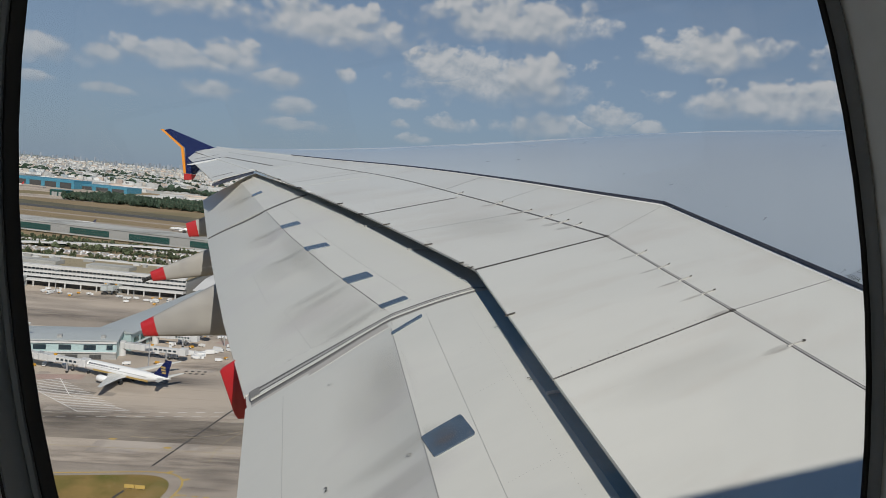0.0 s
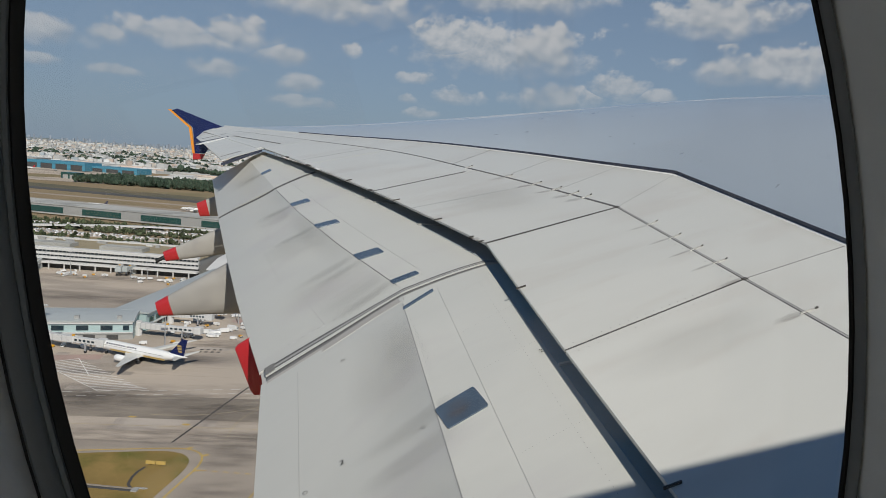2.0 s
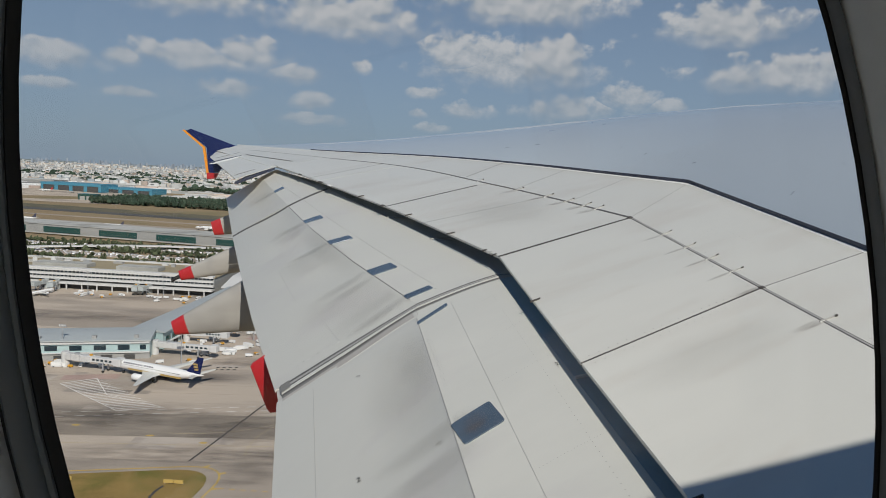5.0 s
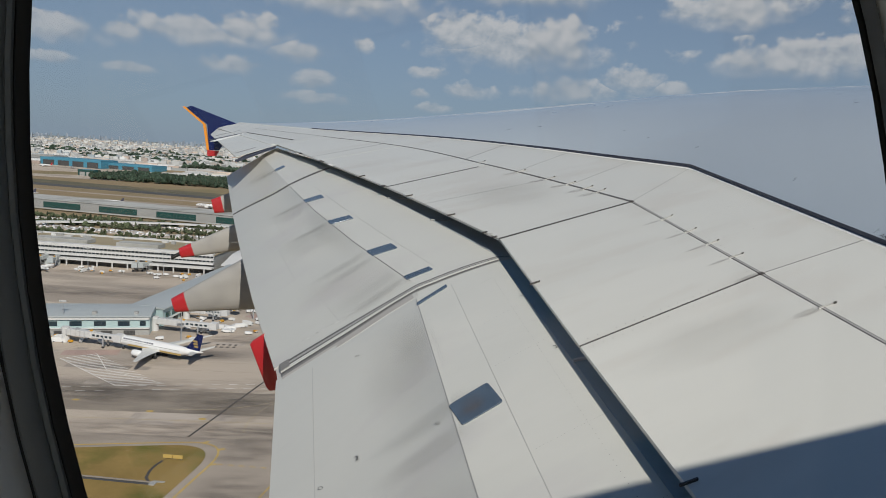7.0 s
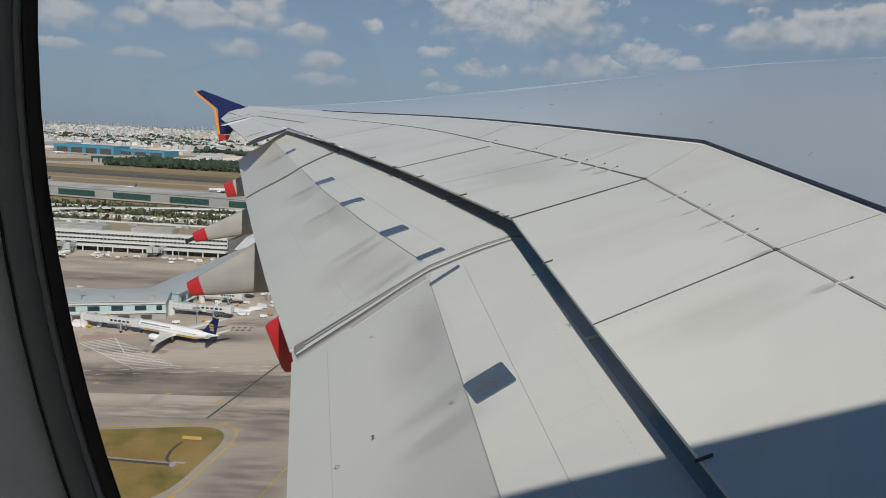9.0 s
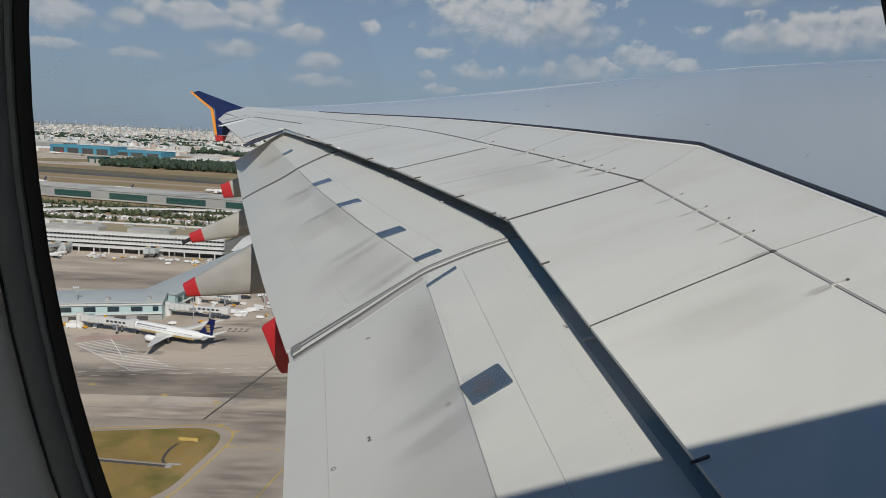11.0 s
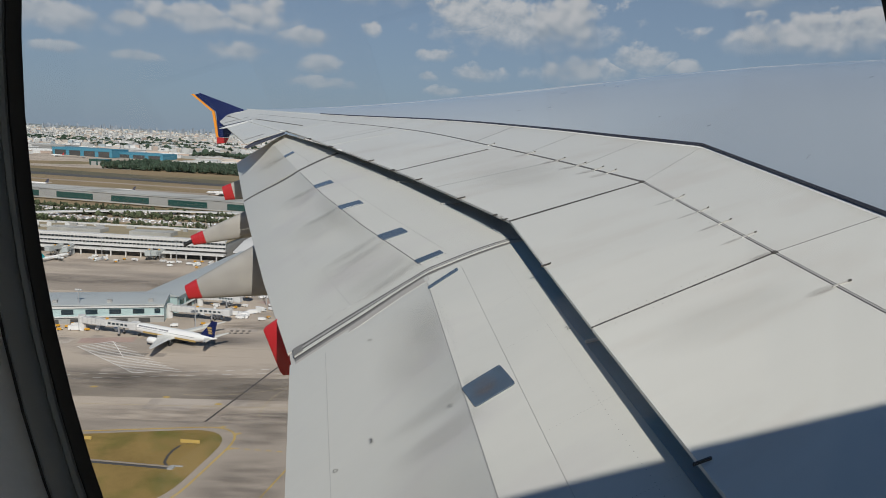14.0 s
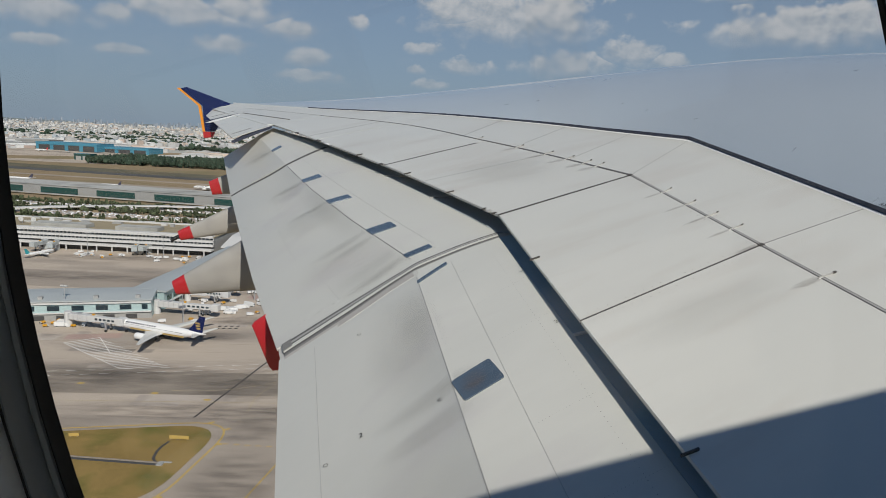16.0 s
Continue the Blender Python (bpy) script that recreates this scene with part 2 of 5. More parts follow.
M_JOINT = material("tarred_joint", (0.06, 0.055, 0.05), 0.8, var=0.2)
# buildings
M_TWHITE = material("white_terminal_cladding", (0.54, 0.54, 0.53), 0.6, var=0.07, scale=0.05, fine=1, stretch=(1, 1, 0.2))
M_TROOF = material("pale_flat_roof", (0.42, 0.42, 0.40), 0.8, var=0.12, scale=0.03, fine=0.4, stain=((0.27, 0.27, 0.25), 0.5, 0.02))
M_TGREY = material("grey_concrete_wall", (0.30, 0.30, 0.29), 0.8, var=0.12, scale=0.05, fine=0.8)
M_TEAL = material("pale_teal_panel", (0.36, 0.47, 0.47), 0.5, var=0.06, scale=0.1, fine=1)
M_GREENGLASS = material("green_tinted_glass", (0.022, 0.07, 0.065), 0.15, var=0.2, scale=0.05, fine=0.3, coat=0.5)
M_GLASS = material("dark_window_glass", (0.02, 0.035, 0.045), 0.12, var=0.2, scale=0.1, fine=1)
M_PIERROOF = material("grey_metal_roof", (0.40, 0.43, 0.43), 0.45, metal=0.1, var=0.08, scale=0.03, fine=0.6, stretch=(1, 0.2, 1))
# dark tone: painted-in shade of the terminal's recesses; also doors and drain channel
M_SHADE = material("recess_shade_and_dark_fill", (0.06, 0.06, 0.06), 0.9, var=0.2, scale=0.05)
M_BLUEHANGAR = material("bright_blue_hangar_sheet", (0.06, 0.225, 0.32), 0.5, var=0.1, scale=0.02, fine=0.3)
M_TREES = material("tree_foliage", (0.037, 0.058, 0.040), 0.9, var=0.3, scale=0.05, fine=0.6, island=0.45, spec=0.1)
M_SHRUB = material("dull_green_foliage", (0.062, 0.076, 0.042), 0.9, var=0.3, scale=0.05, fine=0.6, island=0.5, spec=0.1)
# woods colour paled and blued to hold the haze of distance
M_RIDGE = material("woods_haze_tone", (0.16, 0.19, 0.20), 0.95, var=0.15, scale=0.004, fine=0.03, spec=0.1)
M_STEEL = material("galvanised_steel", (0.42, 0.43, 0.44), 0.45, metal=0.4, var=0.1)
M_YVEH = material("yellow_vehicle_paint", (0.60, 0.30, 0.02), 0.4, var=0.08)
M_WVEH = material("white_vehicle_paint", (0.68, 0.68, 0.67), 0.4, var=0.08)
M_TYRE = material("tyre_rubber", (0.02, 0.02, 0.02), 0.8, var=0.2)
M_CARS = material("car_paint", (0.55, 0.55, 0.56), 0.35, var=0.03, island=0.7)
M_DUSK = material("dark_grey_lettering", (0.06, 0.06, 0.09), 0.5, var=0.05)
M_TAN = material("tan_flat_roof", (0.28, 0.235, 0.15), 0.9, var=0.15, scale=0.05, fine=0.5)
M_TURQ = material("turquoise_paint", (0.03, 0.30, 0.33), 0.4, var=0.06)
M_GOLD = material("gold_paint", (0.42, 0.29, 0.10), 0.4, var=0.05)


def smear_material(name, colour, strength, coord, scale, rough=0.7, bites=(0.32, 0.62)):
    """A thin dirty film that fades out towards its rim."""
    m = bpy.data.materials.new(name)
    m.use_nodes = True
    n, l = m.node_tree.nodes, m.node_tree.links
    p = n["Principled BSDF"]
    p.inputs["Base Color"].default_value, p.inputs["Roughness"].default_value = (*colour, 1), rough
    co = n.new("ShaderNodeTexCoord")
    sub = n.new("ShaderNodeVectorMath")
    sub.operation = "SUBTRACT"
    sub.inputs[1].default_value = (0.5, 0.5, 0.5 if coord == "Generated" else 0)
    l.new(co.outputs[coord], sub.inputs[0])
    flat = n.new("ShaderNodeVectorMath")
    flat.operation = "MULTIPLY"
    flat.inputs[1].default_value = (1, 1, 0)
    l.new(sub.outputs[0], flat.inputs[0])
    far = n.new("ShaderNodeVectorMath")
    far.operation = "LENGTH"
    l.new(flat.outputs[0], far.inputs[0])
    fade = n.new("ShaderNodeMapRange")
    fade.interpolation_type = "SMOOTHSTEP"
    for i, v in ((1, 0.5), (2, 0.12), (3, 0.0), (4, 1.0)):
        fade.inputs[i].default_value = v
    l.new(far.outputs["Value"], fade.inputs[0])
    tex = n.new("ShaderNodeTexNoise")
    tex.inputs["Scale"].default_value, tex.inputs["Detail"].default_value = scale, 5
    run = n.new("ShaderNodeMapping")
    run.inputs["Scale"].default_value = (0.35, 1.5, 1) if coord == "Generated" else (4.0, 0.7, 1)
    l.new(co.outputs["Object" if coord == "Generated" else coord], run.inputs[0]), l.new(run.outputs[0], tex.inputs["Vector"])
    o = n.new("ShaderNodeObjectInfo")
    tex.noise_dimensions = "4D"
    seed = n.new("ShaderNodeMath")
    seed.operation, seed.inputs[1].default_value = "MULTIPLY", 40
    l.new(o.outputs["Random"], seed.inputs[0]), l.new(seed.outputs[0], tex.inputs["W"])
    bite = n.new("ShaderNodeMapRange")
    bite.inputs[1].default_value, bite.inputs[2].default_value, bite.inputs[4].default_value = *bites, strength
    l.new(tex.outputs["Fac"], bite.inputs[0])
    mul = n.new("ShaderNodeMath")
    mul.operation = "MULTIPLY"
    l.new(fade.outputs[0], mul.inputs[0]), l.new(bite.outputs[0], mul.inputs[1]), l.new(mul.outputs[0], p.inputs["Alpha"])
    return m


M_STAIN = smear_material("oily_concrete", (0.13, 0.11, 0.095), 0.36, "Generated", 0.16)
M_SOOT = smear_material("grey_soot", (0.21, 0.195, 0.175), 0.13, "UV", 1.2, bites=(0.05, 0.75))
M_STREAK = smear_material("dark_streak", (0.15, 0.135, 0.12), 0.17, "UV", 1.2, bites=(0.05, 0.75))
M_GRIME = smear_material("brown_grime", (0.17, 0.13, 0.105), 0.34, "UV", 1.0, bites=(0.1, 0.7))
M_PANE = bpy.data.materials.new("clear_window_pane")
M_PANE.use_nodes = True
for key, value in (("Transmission Weight", 1.0), ("Roughness", 0.0), ("IOR", 1.3), ("Base Color", (1, 1, 1, 1))):
    M_PANE.node_tree.nodes["Principled BSDF"].inputs[key].default_value = value


def city_material():
    """Pale plastered blocks of many tints, with rows of darker windows on their walls."""
    m = material("city_walls", (0.50, 0.505, 0.50), 0.8, var=0.08, scale=0.02, fine=0.3, island=0.35)
    n, l = m.node_tree.nodes, m.node_tree.links
    p = n["Principled BSDF"]
    old = p.inputs["Base Color"].links[0].from_socket
    g = n.new("ShaderNodeNewGeometry")
    tint = n.new("ShaderNodeValToRGB")
    tint.color_ramp.interpolation = "CONSTANT"
    for i, (at, c) in enumerate(((0, (1, 1, 1)), (0.6, (1.0, 0.90, 0.80)), (0.78, (0.92, 0.74, 0.64)), (0.84, (0.62, 0.70, 0.76)), (0.92, (0.52, 0.54, 0.54)))):
        e = tint.color_ramp.elements[i] if i < 2 else tint.color_ramp.elements.new(at)
        e.position, e.color = at, (*c, 1)
    turn = n.new("ShaderNodeMath")
    turn.operation = "FRACT"
    many = n.new("ShaderNodeMath")
    many.operation = "MULTIPLY"
    many.inputs[1].default_value = 37.0
    l.new(g.outputs["Random Per Island"], many.inputs[0]), l.new(many.outputs[0], turn.inputs[0]), l.new(turn.outputs[0], tint.inputs[0])
    mul = n.new("ShaderNodeMix")
    mul.data_type, mul.blend_type = "RGBA", "MULTIPLY"
    mul.inputs[0].default_value = 1
    l.new(old, mul.inputs[6]), l.new(tint.outputs[0], mul.inputs[7]), l.new(mul.outputs[2], p.inputs["Base Color"])
    return m


M_CITY = city_material()


# ---- building blocks ----
def mesh_of(name, verts, faces, mats, smooth=False):
    me = bpy.data.meshes.new(name)
    me.from_pydata([tuple(v) for v in verts], [], faces)
    for m in (mats if isinstance(mats, (list, tuple)) else [mats]):
        me.materials.append(m)
    if smooth:
        me.shade_smooth()
    me.update()
    return me


def part(name, bm, mat, parent=None, label="", smooth=False):
    me = bpy.data.meshes.new(name)
    bmesh.ops.recalc_face_normals(bm, faces=bm.faces)
    bm.to_mesh(me)
    bm.free()
    me.materials.append(mat)
    if smooth:
        me.shade_smooth()
        me.set_sharp_from_angle(angle=radians(35))
    ob = new(name, me)
    ob.parent = parent
    return tagged(ob, label)


def box(bm, x0, x1, y0, y1, z0, z1, bevel=0.0):
    m = Matrix.LocRotScale(((x0 + x1) / 2, (y0 + y1) / 2, (z0 + z1) / 2), None, (x1 - x0, y1 - y0, z1 - z0))
    made = bmesh.ops.create_cube(bm, size=1, matrix=m)
    if bevel:
        edges = list({e for v in made["verts"] for e in v.link_edges})
        bmesh.ops.bevel(bm, geom=edges, offset=bevel, segments=1, affect="EDGES")
    return bm


def boxed(*args, **kw):
    return box(bmesh.new(), *args, **kw)


def loft(bm, rings, closed=True, caps=True):
    """Skin over rings of equal length."""
    vs = [[bm.verts.new(p) for p in r] for r in rings]
    n = len(rings[0])
    for a, b in zip(vs, vs[1:]):
        for i in range(n if closed else n - 1):
            j = (i + 1) % n
            bm.faces.new((a[i], a[j], b[j], b[i]))
    if caps and closed:
        bm.faces.new(vs[0]), bm.faces.new(vs[-1])
    return bm


def tube(bm, p, q, r, sides=8, r2=None):
    p, q = Vector(p), Vector(q)
    t = (q - p).to_track_quat("Z", "Y").to_matrix()
    ring = lambda c, k: [c + t @ Vector((k * math.cos(2 * math.pi * i / sides), k * math.sin(2 * math.pi * i / sides), 0)) for i in range(sides)]
    return loft(bm, [ring(p, r), ring(q, r if r2 is None else r2)])


def prism(bm, outline, z0, z1):
    return loft(bm, [[(x, y, z0) for x, y in outline], [(x, y, z1) for x, y in outline]])


def empty(name, m=None, label="", category="", group="", kind=""):
    ob = new(name)
    ob.empty_display_size = 0.2
    if m is not None:
        ob.matrix_world = m
    return tagged(ob, label, category, group, kind)


def G(x, y, z=0.0):
    return Vector((x, y, GROUND_Z + z))


# ---- the aircraft: cabin, window, fuselage ----
WIN_Y, WIN_A, WIN_B, WIN_X, WIN_Z = 0.22, 0.1453, 0.2792, 0.0256, -0.0590


def window_ring(k, y, grow=0.0, n=72):
    """The window's outline, scaled by k and widened by grow, at depth y; it leans back with the cabin."""
    c, s = math.cos(0.2044), math.sin(0.2044)
    out = []
    for i in range(n):
        a = 2 * math.pi * i / n
        g = grow * (1 - 0.86 * max(0.0, math.cos(a))) if y < 0.2215 else grow  # the lining sits closer on the forward side
        u, v = (WIN_A * k + g) * math.cos(a), (WIN_B * k + g) * math.sin(a)
        out.append((WIN_X + c * u - s * v, y, WIN_Z + s * u + c * v))
    return out


window = empty("window_1", pose(WIN_X, WIN_Y, WIN_Z), "oval cabin window with black seal in grey plastic surround", "window", kind="structure")


def window_part(name, rings, mat, label="", smooth=True):
    bm = bmesh.new()
    vs = [[bm.verts.new(Vector(p) - Vector((WIN_X, WIN_Y, WIN_Z))) for p in r] for r in rings]
    n = len(rings[0])
    for a, b in zip(vs, vs[1:]):
        for i in range(n):
            bm.faces.new((a[i], a[(i + 1) % n], b[(i + 1) % n], b[i]))
    return part(name, bm, mat, window, label, smooth)


window_part("seal", [window_ring(1, 0.268, 0.062), window_ring(1, 0.232, 0.012), window_ring(1, 0.224, 0.001), window_ring(1, 0.2222, 0.0022), window_ring(1, 0.2212, 0.0040), window_ring(1, 0.2218, 0.0054)], M_BLACK, "black rubber window seal")
window_part("inner_lip", [window_ring(1, 0.2220, 0.0048), window_ring(1, 0.2204, 0.0050), window_ring(1, 0.2196, 0.0062), window_ring(1, 0.2202, 0.0070), window_ring(1, 0.2180, 0.0078), window_ring(1, 0.2160, 0.0098), window_ring(1, 0.2152, 0.0116), window_ring(1, 0.2160, 0.0128), window_ring(1, 0.218, 0.0132)], M_LIP, "dark grey plastic lip")
window_part("groove", [window_ring(1, 0.2175, 0.0124), window_ring(1, 0.2185, 0.0145), window_ring(1, 0.2175, 0.0165)], M_BLACK, "black gap round the lip")
window_part("surround", [window_ring(1, 0.219, 0.0152), window_ring(1, 0.2125, 0.0158), window_ring(1, 0.2035, 0.0190), window_ring(1, 0.185, 0.0285), window_ring(1, 0.160, 0.046), window_ring(1, 0.142, 0.066), window_ring(1, 0.132, 0.090),
                         window_ring(1, 0.128, 0.120)], M_BEZEL, "grey moulded plastic window surround")

pane = part("pane", loft(bmesh.new(), [[Vector(p) - Vector((WIN_X, WIN_Y, WIN_Z)) for p in window_ring(1, y, 0.03)] for y in (0.240, 0.244)]), M_PANE, window, "clear acrylic pane")
pane.visible_shadow = False

AXIS = Vector((math.cos(PITCH), 0, math.sin(PITCH)))
LIFT = Vector((-math.sin(PITCH), 0, math.cos(PITCH)))
MID = Vector((0, -2.57, -2.2))


def hull_ring(at, grow, n=128):
    return [MID + AXIS * at + Vector((0, (3.4 + grow) * math.cos(2 * math.pi * i / n), 0)) + LIFT * ((4.1 + grow) * math.sin(2 * math.pi * i / n)) for i in range(n)]


def hull(name, grow, mat, label):
    """A tube round the cabin with an opening at the window."""
    bm = bmesh.new()
    stations = [-30, -20, -12] + [-8.1 + 0.45 * i for i in range(18)] + [-0.32, 0.0, 0.32] + [0.45 + 0.45 * i for i in range(18)] + [12, 20, 30]
    rings = [[bm.verts.new(p) for p in hull_ring(a, grow)] for a in stations]
    for a, b in zip(rings, rings[1:]):
        for i in range(128):
            q = (a[i], a[(i + 1) % 128], b[(i + 1) % 128], b[i])
            c = sum((v.co for v in q), Vector()) / 4
            if c.y > 0 and abs(c.x - WIN_X) < 0.80 and -0.75 < c.z - WIN_Z < 0.40:
                continue
            # unseen oversized openings on the far side, added to brighten the cabin
            if c.y < -4.5 and abs((c - MID).dot(LIFT) - 2.35) < 0.72 and abs((c - MID).dot(AXIS)) < 8 and 0.4 < (b[0].co - a[0].co).length < 0.5 and int(((c - MID).dot(AXIS) + 20) / 0.45) % 4:
                continue
            bm.faces.new(q)
    bm.faces.new(rings[0]), bm.faces.new(rings[-1])
    return part(name, bm, mat, fuselage, label, True)


fuselage = empty("fuselage", pose(0, -2.57, -2.2), "grey-white airliner fuselage with grey cabin lining", "fuselage", kind="structure")
for nm, grow, mat in (("outer_skin", 0.0, M_HULL), ("cabin_lining", -0.16, M_CABIN)):
    ob = hull(nm, grow, mat, "")
    ob.data.transform(Matrix.Translation(-Vector((0, -2.57, -2.2))))
# unseen floor added to bounce sunlight onto the window surround
bm = bmesh.new()
box(bm, -12, 12, -2.9, 2.7, 0.75, 0.85)
deck = part("cabin_floor", bm, M_BOUNCE, fuselage)
deck.matrix_world = Matrix.Translation(MID) @ pose(0, 0, 0, 0, -math.degrees(PITCH), 0)
# the wall slab that carries the window
bm = bmesh.new()


def square_ring(y, n=72):
    out = []
    for i in range(n):
        a = 2 * math.pi * i / n + 0.2044
        k = min(0.56 / max(abs(math.cos(a)), 1e-6), (0.42 if math.sin(a) > 0 else 0.66) / max(abs(math.sin(a)), 1e-6))
        out.append((WIN_X + k * math.cos(a), y, WIN_Z + k * math.sin(a)))
    return out


loft(bm, [window_ring(1, 0.128, 0.118), square_ring(0.128), square_ring(0.150), window_ring(1, 0.262, 0.110), window_ring(1, 0.272, 0.085), window_ring(1, 0.266, 0.064)], caps=False)
wall = part("cabin_wall", bm, M_CABIN)
tagged(wall, "grey moulded cabin side wall panel", "wall", kind="structure")

# ---- the wing ----
SLOPE_X, SLOPE_Y, ROOT = 0.129, 0.182, -4.2


def on_wing(x, y, up=0.0):
    return Vector((x, y, ROOT + SLOPE_X * x + SLOPE_Y * y + up))


# plan of the wing's main lines, from root to tip: spoiler edge, spoiler hinge, leading-edge joint
LINE_SPOILER = [(3.23, 1.0), (2.32, 8.43), (1.78, 13.24), (0.29, 16.36), (-0.80, 18.55), (-3.14, 22.86), (-5.63, 27.23), (-10.05, 34.1)]
LINE_HINGE = [(7.05, 1.0), (5.79, 10.48), (5.14, 15.37), (3.70, 18.15), (2.24, 20.71), (-0.30, 24.82), (-4.05, 28.9), (-9.85, 34.9)]
LINE_FRONT = [(9.5, 1.0), (8.434, 11.78), (7.77, 18.5), (6.08, 20.61), (4.04, 23.19), (0.79, 26.67), (-3.99, 30.66), (-9.55, 35.8)]
LINE_CREST = [(19.0, 13.5, 2.5), (14.25, 20.9, 3.14), (12.15, 24.5, 3.21), (10.02, 27.04, 3.06), (6.05, 29.78, 2.59), (1.15, 31.92, 1.99), (-3.84, 33.75, 1.45), (-9.45, 36.0, 1.02)]


def along(line, s):
    """A point of a line at station s (0 root, 2 the kink, 7 the tip): straight inboard, one smooth curve outboard."""
    pts = [Vector(p) if len(p) == 3 else on_wing(*p) for p in line]
    s = max(-0.15, min(len(pts) - 1.0, s))
    i = min(int(s), len(pts) - 2)
    t, a, b = s - i, pts[i], pts[i + 1]
    if i < 2:
        return a.lerp(b, t)
    p0 = pts[i - 1] if i > 2 else a * 2 - b
    p3 = pts[i + 2] if i + 2 < len(pts) else b * 2 - a
    return 0.5 * ((2 * a) + (b - p0) * t + (2 * p0 - 5 * a + 4 * b - p3) * t * t + (3 * a - p0 - 3 * b + p3) * t ** 3)


def skin(s, v):
    """The upper skin: v = 0 at the spoilers' edge, 1 at their hinge, 2 at the leading-edge joint."""
    if v <= 1:
        return along(LINE_SPOILER, s).lerp(along(LINE_HINGE, s), v)
    return along(LINE_HINGE, s).lerp(along(LINE_FRONT, s), v - 1)


UP = Vector((-SLOPE_X, -SLOPE_Y, 1)).normalized()


def patch(name, fn, s0, s1, v0, v1, mat, parent, ns=8, nv=4, up=0.0, thick=0.03, label="", smooth=False):
    """A slab that follows a surface fn(s, v)."""
    bm = bmesh.new()
    top = [[bm.verts.new(fn(s0 + (s1 - s0) * i / ns, v0 + (v1 - v0) * j / nv) + UP * up) for j in range(nv + 1)] for i in range(ns + 1)]
    low = [[bm.verts.new(v.co - UP * thick) for v in r] for r in top]
    uv = bm.loops.layers.uv.new("UVMap")
    for i in range(ns):
        for j in range(nv):
            f = bm.faces.new((top[i][j], top[i][j + 1], top[i + 1][j + 1], top[i + 1][j]))
            for c, (u, v) in zip(f.loops, ((i, j), (i, j + 1), (i + 1, j + 1), (i + 1, j))):
                c[uv].uv = (u / ns, v / nv)
            if thick > 0:
                bm.faces.new((low[i][j], low[i + 1][j], low[i + 1][j + 1], low[i][j + 1]))
    if thick <= 0:
        for r in low:
            for v in r:
                bm.verts.remove(v)
        return part(name, bm, mat, parent, label, smooth)
    for i in range(ns):
        bm.faces.new((top[i][0], top[i + 1][0], low[i + 1][0], low[i][0]))
        bm.faces.new((top[i][nv], low[i][nv], low[i + 1][nv], top[i + 1][nv]))
    for j in range(nv):
        bm.faces.new((top[0][j], low[0][j], low[0][j + 1], top[0][j + 1]))
        bm.faces.new((top[ns][j], top[ns][j + 1], low[ns][j + 1], low[ns][j]))
    return part(name, bm, mat, parent, label, smooth)


wing = empty("aircraft_wing", None, "grey-white airliner wing with extended flaps and navy wingtip fence", "aircraft wing")

# the wing body under the panels, closed round the nose and below
bm = bmesh.new()
rings, decks, strips, spar = [], [], [], []
for i in range(-2, 113):
    s = i / 16
    a, b, c, d = (along(q, s) for q in (LINE_SPOILER, LINE_HINGE, LINE_FRONT, LINE_CREST))
    fade = max(0.12, 1 - s / 7.2)
    fwd = (d - c)
    fwd = Vector((fwd.x, fwd.y, 0)).normalized()
    step = 0.02 + 0.075 * min(1, fade * 1.5)
    lip = c + UP * step
    soft = sum((along(LINE_FRONT, s + 0.4 * j) for j in range(-4, 5)), Vector()) / 9 + UP * step
    rise = []
    for t in (1 - (1 - i / 18) ** 1.5 for i in range(1, 19)):
        o = lip.lerp(soft, min(1, t / 0.45) * max(0.0, min(1.0, (s - 0.1) / 0.8, (5.4 - s) / 1.5)))
        rise.append(Vector((o.x + (d.x - o.x) * t, o.y + (d.y - o.y) * t, o.z + (d.z - o.z) * (1.75 * t - 0.75 * t * t))))
    nose = d + fwd * 1.5 * fade - Vector((0, 0, 0.35 * fade))
    chin = d - Vector((0, 0, 1.9 * fade)) + fwd * 0.9
    keel = b - UP * 1.7 * fade
    tail = a + (b - a).normalized() * 0.55 - UP * 0.42 * max(fade, 0.3)
    rings.append([c - UP * 0.045, lip, *rise, d + fwd * 0.5 * fade + Vector((0, 0, 0.03 * fade)), d + fwd * 1.0 * fade - Vector((0, 0, 0.08 * fade)), nose, chin, keel, tail])
    decks.append([a - UP * 0.046, b - UP * 0.046, c - UP * 0.046])
    spar.append([a - UP * 0.004 + (b - a).normalized() * 0.01, a - UP * 0.10 + (b - a).normalized() * 0.30, tail - (b - a).normalized() * 0.02])
    strips.append([c - fwd * 0.012 - UP * 0.03, c - fwd * 0.012 + UP * (step + 0.004), c + fwd * 0.02 + UP * (step + 0.004)])
loft(bm, rings)
body = part("wing_body", bm, M_EDGE, wing, "grey glossy leading edge and wing box", True)


def mean_along(line, s, reach):
    return sum((along(line, s + reach * j / 4) for j in range(-4, 5)), Vector()) / 9


def edge_sheet(s, t):
    """The leading edge as one smooth sheet, which gives its normals."""
    o, d = mean_along(LINE_FRONT, s, 1.6), mean_along(LINE_CREST, s, 1.0)
    return Vector((o.x + (d.x - o.x) * t, o.y + (d.y - o.y) * t, o.z + (d.z - o.z) * (1.75 * t - 0.75 * t * t)))


